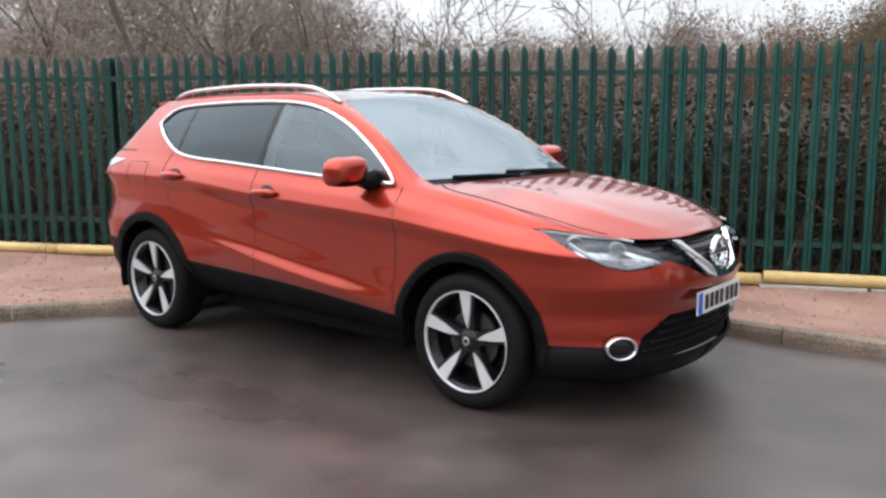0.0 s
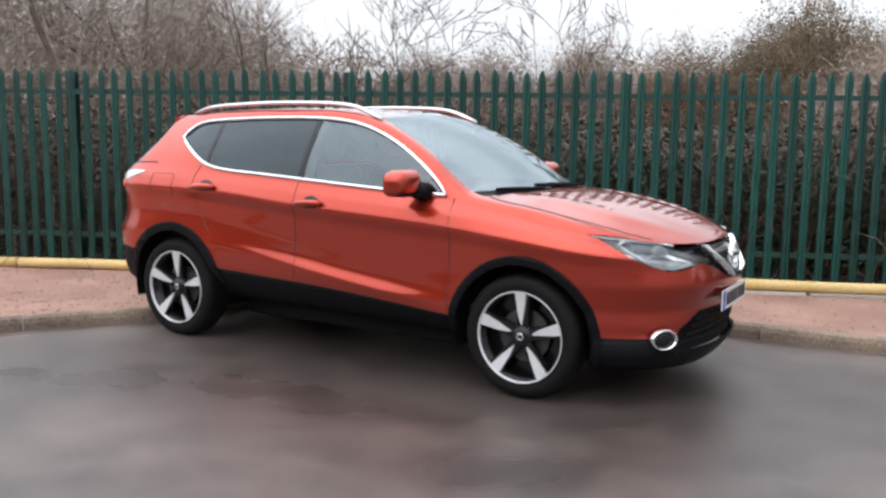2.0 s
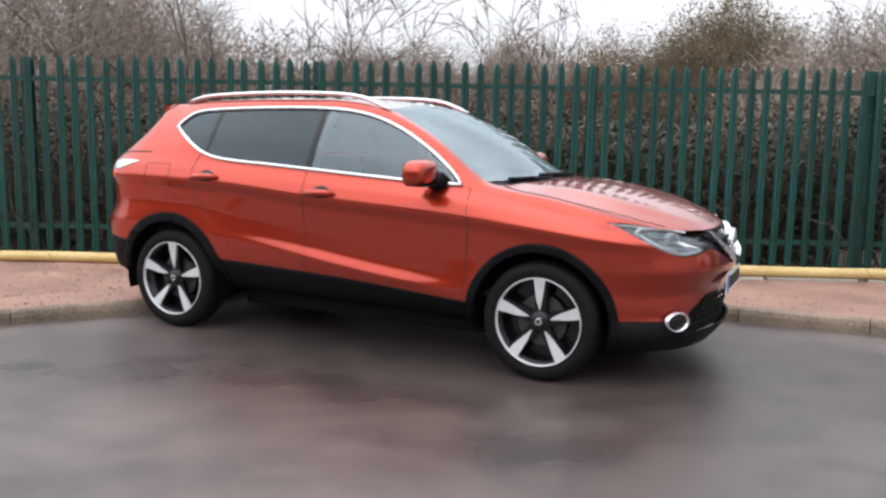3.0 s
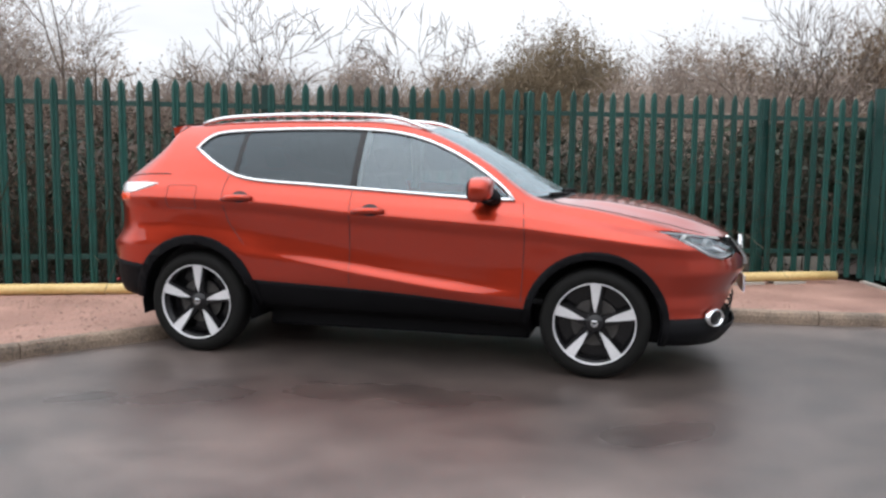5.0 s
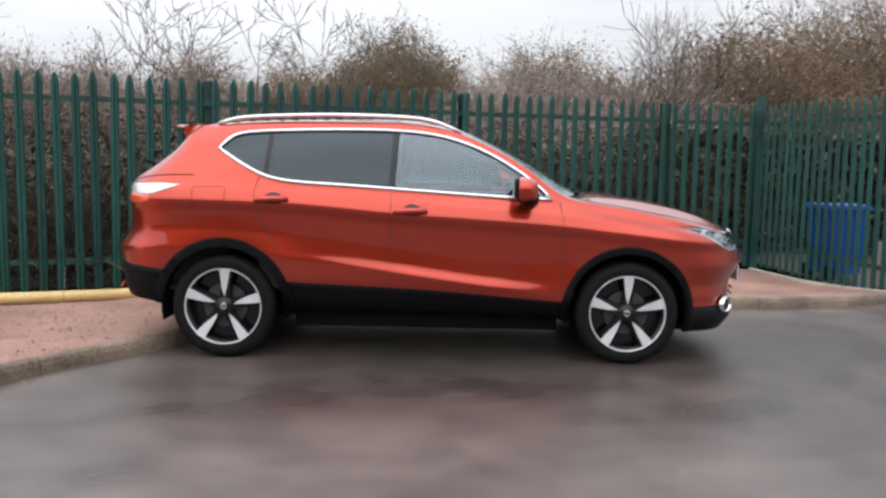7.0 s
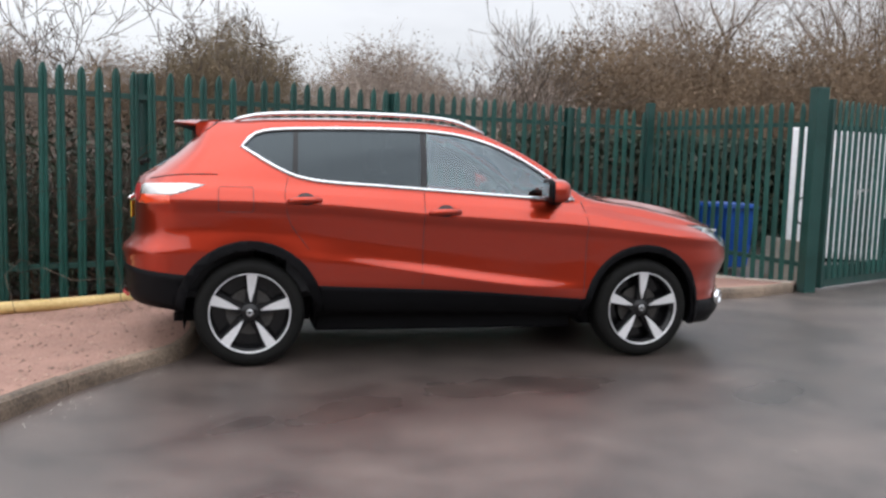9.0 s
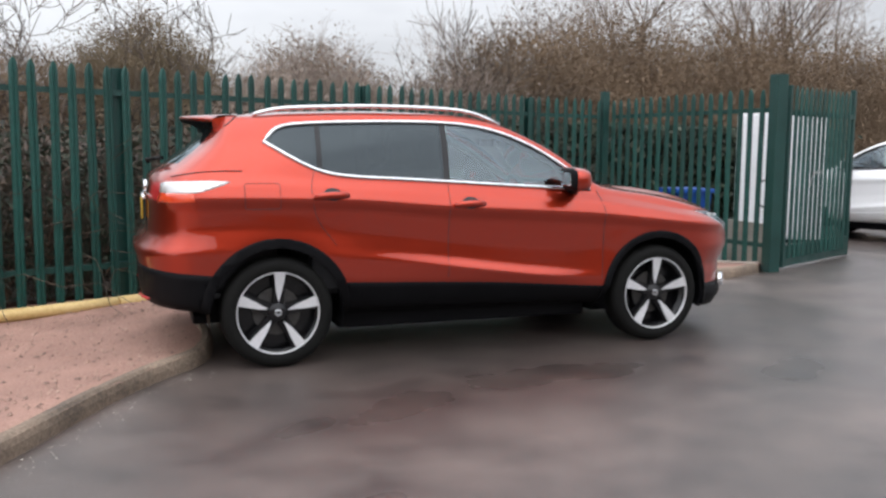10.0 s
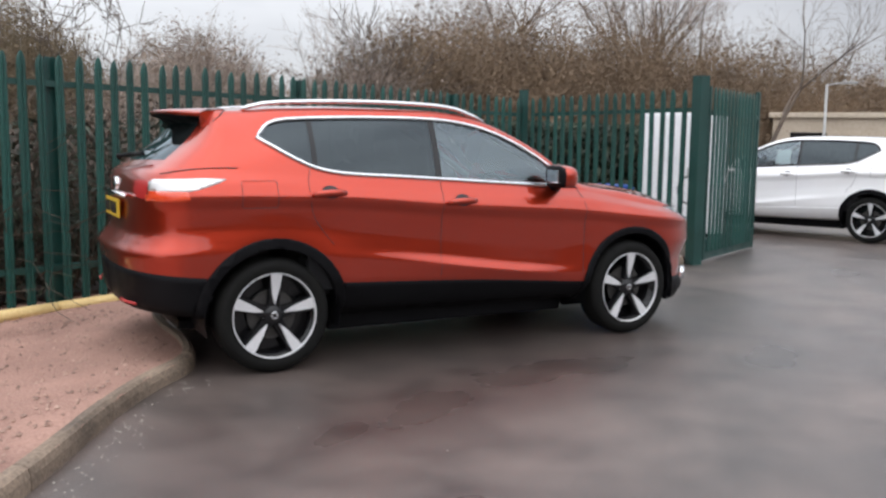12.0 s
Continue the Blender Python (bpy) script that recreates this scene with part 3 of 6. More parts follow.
def pebbles():
    """Loose pale grit along the kerb and on the yard."""
    rng = np.random.default_rng(31)
    verts, faces = [], []
    near_yard = [k for k in KERB if -2.9 < k[1] < -0.75]
    for i in range(150):
        if i < 130:
            k = near_yard[int(rng.integers(0, len(near_yard)))]
            x, y = k[0] + 0.03 + abs(rng.normal()) * 0.10, k[1] - 0.03 - abs(rng.normal()) * 0.06
        else:
            x, y = rng.uniform(-2.5, 4), rng.uniform(-4.6, -1.8)
        r = rng.uniform(0.002, 0.0065)
        b = len(verts)
        for dx, dy, dz in ((1, 0, 0.3), (0, 1, 0.4), (-1, 0, 0.3), (0, -1, 0.4), (0.1, 0.1, 1.1), (0, 0, -0.2)):
            verts.append((x + r * dx * rng.uniform(0.7, 1.3), y + r * dy * rng.uniform(0.7, 1.3), 0.001 + r * dz))
        for q in range(4):
            faces += [(b + q, b + (q + 1) % 4, b + 4), (b + (q + 1) % 4, b + q, b + 5)]
    tagged(mesh_object("grit", verts, faces, M_BLOCK), "loose pale grit scattered beside the kerb", "gravel", kind="stuff")


pebbles()


def loose_gravel():
    """Small stones lying on the pavement."""
    rng = np.random.default_rng(32)
    verts, faces = [], []
    for i in range(5200):
        k = KERB[int(rng.integers(52, len(KERB) - 4))]
        t = rng.random() ** 1.2
        s = -10.2 + 13.5 * rng.random()
        f = on_fence(s, -0.2)
        x, y = k[0] + (f.x - k[0]) * t, k[1] + (f.y - k[1]) * t
        w = int(np.argmin((KERB[:, 0] - x) ** 2 + (KERB[:, 1] - y) ** 2))
        d = KERB[min(w + 1, len(KERB) - 1)] - KERB[max(w - 1, 0)]
        if ((x - KERB[w][0]) * d[1] - (y - KERB[w][1]) * d[0]) / math.hypot(*d) > -0.15:
            continue
        r = rng.uniform(0.006, 0.018)
        z = pave_height(x, y)
        b = len(verts)
        for dx, dy, dz in ((1, 0, 0.2), (0, 1, 0.3), (-1, 0, 0.2), (0, -1, 0.3), (0.1, 0.1, 0.9)):
            verts.append((x + r * dx * rng.uniform(0.7, 1.3), y + r * dy * rng.uniform(0.7, 1.3), z + r * dz))
        for q in range(4):
            faces.append((b + q, b + (q + 1) % 4, b + 4))
    tagged(mesh_object("gravel", verts, faces, M_GRAVEL), "reddish loose gravel on the pavement", "gravel", kind="stuff")


M_GRAVEL = surface("reddish_stones", (0.20, 0.115, 0.085), (0.44, 0.30, 0.235), 3.0, (0.6, 0.9), piece=0.4, island=True)
loose_gravel()

# plain building added unseen behind the viewer: closes the yard, darkens the car's reflections
bm = boxed(-34, 34, -26, -21, 0, 5.2, 0.02)
tagged(part("wall_south", bm, M_BRICK), "plain dull brick wall added out of sight, to darken the car's reflections", "wall", kind="structure")


# ---- the car: body surface from its section lines ----
WHEEL_X, WHEEL_Z, TYRE_R = 1.323, 0.342, 0.342


def line_of(*pairs):
    xs, ys = np.array(pairs, float).T
    o = np.argsort(xs)
    xs, ys = xs[o], ys[o]
    h = np.diff(xs)
    dlt = np.diff(ys) / h
    m = np.zeros(len(xs))
    m[0], m[-1] = dlt[0], dlt[-1]
    for i in range(1, len(xs) - 1):
        if dlt[i - 1] * dlt[i] > 0:
            w1, w2 = 2 * h[i] + h[i - 1], h[i] + 2 * h[i - 1]
            m[i] = (w1 + w2) / (w1 / dlt[i - 1] + w2 / dlt[i])

    def f(x):
        x = np.clip(x, xs[0], xs[-1])
        i = np.clip(np.searchsorted(xs, x) - 1, 0, len(xs) - 2)
        t = (x - xs[i]) / h[i]
        return (ys[i] * (1 + 2 * t) * (1 - t) ** 2 + m[i] * h[i] * t * (1 - t) ** 2 + ys[i + 1] * t * t * (3 - 2 * t) + m[i + 1] * h[i] * t * t * (t - 1))
    return f


# heights along the car, by distance ahead of its middle
z_bottom = line_of((-2.2, 0.405), (-1.9, 0.375), (-1.5, 0.33), (-0.9, 0.31), (0.9, 0.28), (1.7, 0.225), (2.3, 0.20))
z_black = line_of((-2.2, 0.635), (-1.9, 0.605), (-1.7, 0.585), (-1.5, 0.55), (-0.9, 0.515), (0.0, 0.478), (0.9, 0.415), (1.6, 0.385), (1.9, 0.385), (2.3, 0.37))
z_lower = line_of((-2.2, 0.74), (-1.5, 0.725), (-0.66, 0.652), (0.74, 0.493), (1.5, 0.47), (2.3, 0.44))
z_shoulder = line_of((-2.2, 0.985), (-1.7, 1.035), (-0.93, 1.022), (-0.24, 0.970), (0.86, 0.905), (1.5, 0.845), (1.9, 0.79), (2.3, 0.735))
z_belt = line_of((-2.2, 1.165), (-1.9, 1.175), (-1.3, 1.165), (-0.92, 1.140), (-0.25, 1.108), (0.26, 1.082), (0.84, 1.052), (1.2, 0.992), (1.55, 0.925), (1.85, 0.862), (2.3, 0.795))
z_edge = line_of((-2.2, 1.520), (-1.7, 1.520), (-1.45, 1.524), (-1.2, 1.544), (-0.6, 1.560), (-0.25, 1.560), (0.0, 1.542), (0.2, 1.495), (0.42, 1.404), (0.65, 1.272), (0.80, 1.156),
                 (0.93, 1.083), (1.10, 1.052), (1.3, 1.022), (1.55, 0.972), (1.85, 0.914), (2.05, 0.880), (2.3, 0.850))
z_centre = line_of((-2.2, 1.535), (-1.65, 1.540), (-1.2, 1.575), (-0.6, 1.592), (-0.1, 1.580), (0.17, 1.545), (0.44, 1.440), (0.72, 1.290), (1.02, 1.118), (1.10, 1.090), (1.26, 1.083),
                   (1.60, 1.042), (1.88, 0.975), (2.04, 0.915), (2.14, 0.868), (2.3, 0.850))
x_front = line_of((0.15, 2.08), (0.22, 2.15), (0.30, 2.205), (0.42, 2.235), (0.52, 2.245), (0.62, 2.250), (0.72, 2.240), (0.80, 2.205), (0.85, 2.150), (0.90, 2.10))
x_rear = line_of((0.28, -1.99), (0.34, -2.065), (0.46, -2.11), (0.56, -2.118), (0.64, -2.128), (0.71, -2.14), (0.755, -2.105), (0.83, -2.062), (1.0, -2.055), (1.12, -2.045), (1.17, -2.02), (1.20, -1.975),
                 (1.46, -1.665), (1.53, -1.63))
y_belt = line_of((-2.2, 0.80), (-1.6, 0.828), (-0.9, 0.838), (0.3, 0.826), (0.84, 0.800), (1.2, 0.806), (1.5, 0.812), (2.3, 0.80))
y_edge = line_of((-2.2, 0.53), (-1.6, 0.545), (-1.2, 0.575), (-0.5, 0.598), (0.0, 0.598), (0.3, 0.636), (0.6, 0.696), (0.80, 0.740), (0.93, 0.756), (1.15, 0.762), (1.5, 0.775), (2.3, 0.76))
X1, X2 = 1.50, -1.56


def half_width(x, z):
    """Half the car's width at a station and height, with its creases and arch flares."""
    zb, zk, zl, zs, zw, ze = z_bottom(x), z_black(x), z_lower(x), z_shoulder(x), z_belt(x), z_edge(x)
    ym, yw, ye = 0.0, y_belt(x), y_edge(x)
    lg = min(1.0, max(0.0, (x + 0.82) / 0.7)) * min(1.0, max(0.0, (0.84 - x) / 0.4))
    mid = 1.0 if abs(x) < 1.1 else max(0.0, 1 - (abs(x) - 1.1) / 0.4)
    knots = [(zb, 0.825 - 0.085 * mid), (zb + 0.40 * (zk - zb), 0.857 - 0.045 * mid), (zk - 0.004, 0.866), (zk + 0.01, 0.874), (zl - 0.014, 0.880 + 0.012 * lg), (zl + 0.004, 0.880 + 0.011 * lg),
             (zl + 0.036, 0.876 - 0.009 * lg), (zl + 0.42 * (zs - zl), 0.868 - 0.007 * lg), (zs - 0.065, 0.874 - 0.001 * lg), (zs - 0.008, 0.902), (zs + 0.010, 0.900), (zs + 0.55 * (zw - zs), 0.872), (zw, yw)]
    if z <= zw:
        w = 0.0
        for (a, p), (b, q) in zip(knots, knots[1:]):
            if z <= b:
                t = max(0.0, (z - a) / max(b - a, 1e-6))
                w = p + (q - p) * t
                break
        else:
            w = yw
    else:
        t = (z - zw) / max(ze - zw, 1e-6)
        w = yw + (ye - yw) * (0.72 * t + 0.28 * t ** 2.6)
    for wx in (-WHEEL_X, WHEEL_X):
        r = math.hypot(x - wx, z - WHEEL_Z)
        if z > 0.3:
            w += 0.011 * math.exp(-((r - 0.46) / 0.13) ** 2) * (1 if z < zs else max(0, 1 - (z - zs) / 0.12))
    return w


NF, NR = 34, 30


def body_column(kind, q):
    """Station value and (x, y) at each height for a column of the side surface."""
    if kind == "front":
        th = q * math.pi / 2
        n = 2.35
        cx, sy = max(math.cos(th), 0) ** (2 / n), max(math.sin(th), 0) ** (2 / n)

        def at(z):
            # the bumper falls away below the lamps and comes out again at the lip
            tuck = 0.060 * min(1, max(0, (0.655 - z) / 0.13)) * min(1, max(0, (z - 0.30) / 0.10)) * min(1.0, 2.2 * cx)
            return X1 + (x_front(z) - X1) * cx - tuck * cx, half_width(X1 + 0.55 * cx * (2.25 - X1), z) * sy - 0.75 * tuck * sy
        return X1 + (2.25 - X1) * cx, at
    if kind == "rear":
        th = q * math.pi / 2

        def at(z):
            n = 3.2 if z < 1.1 else 3.2 - 0.6 * min(1, (z - 1.1) / 0.25)
            cx, sy = max(math.cos(th), 0) ** (2 / n), max(math.sin(th), 0) ** (2 / n)
            return X2 + (x_rear(z) - X2) * cx, half_width(X2 + 0.5 * cx * (-2.1 - X2), z) * sy
        return X2 + (-2.1 - X2) * max(math.cos(th), 0) ** (2 / 3.2), at
    return q, (lambda z: (q, half_width(q, z)))


def side_columns():
    cols = [("front", i / NF) for i in range(NF)]
    cols += [("side", x) for x in np.linspace(X1, X2, 140)]
    cols += [("rear", 1 - i / NR) for i in range(1, NR + 1)]
    return cols


SEGS = (5, 7, 16, 9, 16)


def side_surface():
    """The right half of the body, from sill to roof edge, as a bmesh."""
    bm = bmesh.new()
    grid = []
    for kind, q in side_columns():
        st, at = body_column(kind, q)
        kn = [z_bottom(st), z_black(st), z_lower(st), z_shoulder(st), z_belt(st), z_edge(st)]
        if kind == "front":
            kn[5] = min(kn[5], z_edge(st))
        zs = [kn[0]]
        for a, b, n in zip(kn, kn[1:], SEGS):
            zs += [a + (b - a) * (i + 1) / n for i in range(n)]
        col = []
        for z in zs:
            x, y = at(z)
            col.append(bm.verts.new((x, -y, z)))
        grid.append(col)
    for a, b in zip(grid, grid[1:]):
        for k in range(len(a) - 1):
            bm.faces.new((a[k + 1], b[k + 1], b[k], a[k]))
    edge = [c[-1].co.copy() for c in grid]
    return bm, edge


def top_surface(edge):
    """Bonnet, windscreen and roof: from the side's upper edge to the middle line."""
    bm = bmesh.new()
    rows = 18
    grid = []
    for e in edge:
        zc = max(z_centre(e.x), e.z)
        if e.x < -1.60:
            zc = e.z + (z_centre(e.x) - e.z) * 0.8
        col = []
        for j in range(rows + 1):
            t = 1 - j / rows
            p = 2.6 if e.x < 0.1 else (2.1 if e.x < 1.05 else 2.5)
            rise = 1 - t ** p
            crown = 0.0
            if e.x > 1.05:
                crown = 0.012 * math.exp(-((t - 0.62) / 0.10) ** 2) * min(1, (e.x - 1.05) / 0.3) * min(1, max(0, (2.1 - e.x) / 0.3))
            bow = 0.075 * (1 - t * t) if 0.05 < e.x < 1.2 else 0.0
            w = min(1, max(0, (e.x - 0.05) / 0.25)) * min(1, max(0, (1.2 - e.x) / 0.2))
            col.append(bm.verts.new((e.x + bow * w * 0.0, e.y * t, e.z + (zc - e.z) * rise + crown)))
        grid.append(col)
    for a, b in zip(grid, grid[1:]):
        for k in range(rows):
            vs = (a[k + 1], b[k + 1], b[k], a[k])
            if len({tuple(round(c, 6) for c in v.co) for v in vs}) >= 3:
                try:
                    bm.faces.new(vs)
                except ValueError:
                    pass
    return bm


def inside(poly, x, y):
    hit = False
    n = len(poly)
    for i in range(n):
        x0, y0 = poly[i]
        x1, y1 = poly[(i + 1) % n]
        if (y0 > y) != (y1 > y) and x < (x1 - x0) * (y - y0) / (y1 - y0) + x0:
            hit = not hit
    return hit


def cut_out(bm, poly, axes, where=lambda f: True):
    """Cuts an outline through the mesh, seen along one axis, and returns a new bmesh of the faces inside, taken out of bm."""
    i, j = axes
    xs, ys = [p[0] for p in poly], [p[1] for p in poly]
    lo, hi = (min(xs) - 0.01, min(ys) - 0.01), (max(xs) + 0.01, max(ys) + 0.01)

    def near(f):
        a = [v.co[i] for v in f.verts]
        b = [v.co[j] for v in f.verts]
        return max(a) >= lo[0] and min(a) <= hi[0] and max(b) >= lo[1] and min(b) <= hi[1] and where(f)

    local = [f for f in bm.faces if near(f)]
    n = len(poly)
    for k in range(n):
        a, b = poly[k], poly[(k + 1) % n]
        d = (b[0] - a[0], b[1] - a[1])
        if math.hypot(*d) < 1e-6:
            continue
        co, no = [0.0] * 3, [0.0] * 3
        co[i], co[j] = a
        no[i], no[j] = -d[1], d[0]
        m = 0.004
        bx = (min(a[0], b[0]) - m, max(a[0], b[0]) + m, min(a[1], b[1]) - m, max(a[1], b[1]) + m)
        sel = []
        for f in local:
            if not f.is_valid:
                continue
            p = [v.co[i] for v in f.verts]
            q = [v.co[j] for v in f.verts]
            if max(p) >= bx[0] and min(p) <= bx[1] and max(q) >= bx[2] and min(q) <= bx[3]:
                sel.append(f)
        if not sel:
            continue
        geom = list({v for f in sel for v in f.verts}) + list({e for f in sel for e in f.edges}) + sel
        res = bmesh.ops.bisect_plane(bm, geom=geom, dist=1e-5, plane_co=co, plane_no=no)
        fresh = {g for g in res["geom"] if isinstance(g, bmesh.types.BMFace)}
        local = [f for f in local if f.is_valid]
        seen = set(local)
        local += [f for f in fresh if f not in seen]
    taken = []
    for f in bm.faces:
        if near(f):
            c = f.calc_center_median()
            if inside(poly, c[i], c[j]):
                taken.append(f)
    out = bmesh.new()
    vmap = {}
    for f in taken:
        vs = []
        for v in f.verts:
            if v not in vmap:
                vmap[v] = out.verts.new(v.co)
            vs.append(vmap[v])
        try:
            out.faces.new(vs)
        except ValueError:
            pass
    bmesh.ops.delete(bm, geom=taken, context="FACES")
    return out


def take(bm, test):
    """Moves the faces that pass the test into a new bmesh."""
    taken = [f for f in bm.faces if test(f.calc_center_median())]
    out = bmesh.new()
    vmap = {}
    for f in taken:
        for v in f.verts:
            if v not in vmap:
                vmap[v] = out.verts.new(v.co)
        out.faces.new([vmap[v] for v in f.verts])
    bmesh.ops.delete(bm, geom=taken, context="FACES")
    return out


def mirrored(bm):
    b = bm.copy()
    for v in b.verts:
        v.co.y = -v.co.y
    bmesh.ops.reverse_faces(b, faces=b.faces[:])
    return b


def both(bm):
    """The mesh with its mirror image, joined at the middle line."""
    me = bpy.data.meshes.new("half")
    m = mirrored(bm)
    m.to_mesh(me)
    m.free()
    bm.from_mesh(me)
    bpy.data.meshes.remove(me)
    bmesh.ops.remove_doubles(bm, verts=bm.verts[:], dist=0.0008)
    return bm


def shift_along(bm, dist):
    bm.normal_update()
    for v, n in [(v, v.normal.copy()) for v in bm.verts]:
        v.co += n * dist
    return bm


def thicken(bm, depth):
    """Gives an open sheet a back and edges, inwards."""
    bm.normal_update()
    bmesh.ops.solidify(bm, geom=bm.faces[:], thickness=depth)
    return bm


def ring(cx, cz, r, n=44, a0=0.0, a1=2 * math.pi):
    return [(cx + r * math.cos(a0 + (a1 - a0) * k / n), cz + r * math.sin(a0 + (a1 - a0) * k / n)) for k in range(n)]


def surf_y(x, z):
    return -half_width(x, z)


def surface_strip(pts, r, lift=0.0, sides=6):
    """A thin bead that follows an outline (x, z) on the side surface."""
    return tube([(x, surf_y(x, z) - lift, z) for x, z in pts], r, sides)


def rear_y(x, z):
    """The side's distance out near the tail, where it wraps round."""
    if x > X2:
        return half_width(x, z)
    n = 3.2 if z < 1.1 else 3.2 - 0.6 * min(1, (z - 1.1) / 0.25)
    c = min(0.999, (x - X2) / (x_rear(z) - X2))
    return half_width(X2 + 0.5 * c * (-2.1 - X2), z) * (1 - c ** n) ** (1 / n)


CAR = empty("crossover_car")
tagged(CAR, "orange-red metallic crossover car parked with its tail over the kerb", "car")

WIN = [tuple(p) for p in smooth_line([(-1.385, 1.366), (-1.25, 1.283), (-1.10, 1.205), (-0.97, 1.168), (-0.80, 1.150), (-0.55, 1.138), (-0.25, 1.121), (0.26, 1.092), (0.55, 1.077), (0.815, 1.068)], 0.06)]
WIN_TOP = [tuple(p) for p in smooth_line([(0.815, 1.068), (0.775, 1.125), (0.63, 1.243), (0.41, 1.372), (0.19, 1.458), (-0.03, 1.502), (-0.3, 1.517), (-0.68, 1.514), (-1.08, 1.498), (-1.25, 1.478), (-1.33, 1.437), (-1.385, 1.366)], 0.06)]
OUTLINE = WIN[:-1] + WIN_TOP[:-1]


def inset(poly, d):
    n = len(poly)
    area = sum(poly[i][0] * poly[(i + 1) % n][1] - poly[(i + 1) % n][0] * poly[i][1] for i in range(n))
    s = 1 if area > 0 else -1
    out = []
    for i in range(n):
        a, b = Vector(poly[i - 1]), Vector(poly[(i + 1) % n])
        t = (b - a).normalized()
        out.append((poly[i][0] - s * t.y * d, poly[i][1] + s * t.x * d))
    return out


def build_car():
    side, edge = side_surface()
    top = top_surface(edge)

    # side glass: chrome surround, black pillars, panes
    frame_sheet = cut_out(side, OUTLINE, (0, 2))
    inner = inset(OUTLINE, 0.020)
    panes = cut_out(frame_sheet, inner, (0, 2))
    for sgn, src in ((1, frame_sheet), (-1, mirrored(frame_sheet))):
        shift_along(src, 0.002)
        part("window_seal", thicken(src, 0.006), M_GLOSSBLK, CAR, "black rubber window seal", smooth=True)
        bead = [(x, sgn * (surf_y(x, z) - 0.004), z) for x, z in inset(OUTLINE, 0.009)]
        part("window_surround", tube(bead, 0.0125, 8, closed=True), M_CHROME, CAR, "bright chrome window surround", smooth=True)
    glass_f = cut_out(panes, [(-0.226, 0.9), (1.0, 0.9), (1.0, 1.6), (-0.184, 1.6)], (0, 2))
    glass_r = cut_out(panes, [(-1.05, 0.9), (-0.268, 0.9), (-0.226, 1.6), (-1.02, 1.6)], (0, 2))
    glass_q = cut_out(panes, [(-1.5, 0.9), (-1.085, 0.9), (-1.05, 1.6), (-1.5, 1.6)], (0, 2))
    for name, g, mat, lab in (("front_side_window", glass_f, M_GLASS, "clear glass, lightly tinted"), ("rear_side_window", glass_r, M_PRIVACY, "dark privacy glass"), ("quarter_window", glass_q, M_PRIVACY, "dark privacy glass")):
        shift_along(g, -0.004)
        part(name, mirrored(g), mat, CAR, smooth=True)
        part(name, g, mat, CAR, lab, smooth=True)
    shift_along(panes, -0.002)
    for lo, hi in ((-1.2, -0.7), (-0.5, 0.0)):
        g = take(panes, lambda c: lo < c.x < hi)
        part("door_pillar", mirrored(g), M_GLOSSBLK, CAR, smooth=True)
        part("door_pillar", g, M_GLOSSBLK, CAR, "gloss black window pillar", smooth=True)

    # wheel openings and their black surrounds
    for cx in (WHEEL_X, -WHEEL_X):
        cut_out(side, ring(cx, WHEEL_Z, 0.395), (0, 2), lambda f: f.calc_center_median().y < -0.4).free()
        lip = cut_out(side, ring(cx, WHEEL_Z + 0.004, 0.452 if cx < 0 else 0.440), (0, 2), lambda f: f.calc_center_median().y < -0.4)
        shift_along(lip, 0.010)
        thicken(lip, 0.03)
        part("wheel_arch_trim", mirrored(lip), M_PLASTIC, CAR, smooth=True)
        part("wheel_arch_trim", lip, M_PLASTIC, CAR, "black plastic arch trim", smooth=True)

    # upper grille and lamps
    nose = lambda f: f.calc_center_median().x > 1.9
    g = cut_out(side, [(0.02, 0.856), (-0.60, 0.872), (-0.435, 0.772), (-0.30, 0.725), (-0.16, 0.665), (0.02, 0.66)], (1, 2), nose)
    shift_along(g, -0.03)
    part("upper_grille", both(g), M_GLOSSBLK, CAR, "gloss black mesh grille", smooth=True)
    HEAD = [(1.655, 0.918), (1.72, 0.900), (1.80, 0.865), (1.90, 0.815), (1.985, 0.765), (2.06, 0.738), (2.12, 0.745), (2.17, 0.775), (2.17, 0.850), (2.075, 0.872), (1.98, 0.888), (1.85, 0.902), (1.74, 0.916)]
    lamp = cut_out(side, HEAD, (0, 2))
    for k, src in enumerate((lamp.copy(), mirrored(lamp))):
        bowl = src.copy()
        shift_along(bowl, -0.035)
        pod = part("headlight", bowl, M_LAMPBOWL, CAR, "clear headlight with bright reflectors", smooth=True)
        guide, lower = [], []
        near_lamp = lambda x, z: min(lamp.verts, key=lambda v: (v.co.x - x) ** 2 + (v.co.z - z) ** 2).co
        for line, pts in ((guide, [(1.69, 0.908), (1.80, 0.896), (1.92, 0.880), (2.05, 0.862)]), (lower, [(1.84, 0.858), (1.92, 0.818), (2.00, 0.770), (2.07, 0.750), (2.13, 0.765)])):
            for x, z in smooth_line(pts, 0.06):
                c = near_lamp(x, z)
                line.append((x - 0.010, (c.y + 0.012) * (1 if k == 0 else -1), z))
        part("light_guide", tube(guide, 0.006, 6), M_STRIP, pod, "white light guide along the lamp's top", smooth=True)
        part("light_guide", tube(lower, 0.009, 6), M_STRIP, pod, smooth=True)
        part("lens", src, M_LENS, pod, smooth=True)
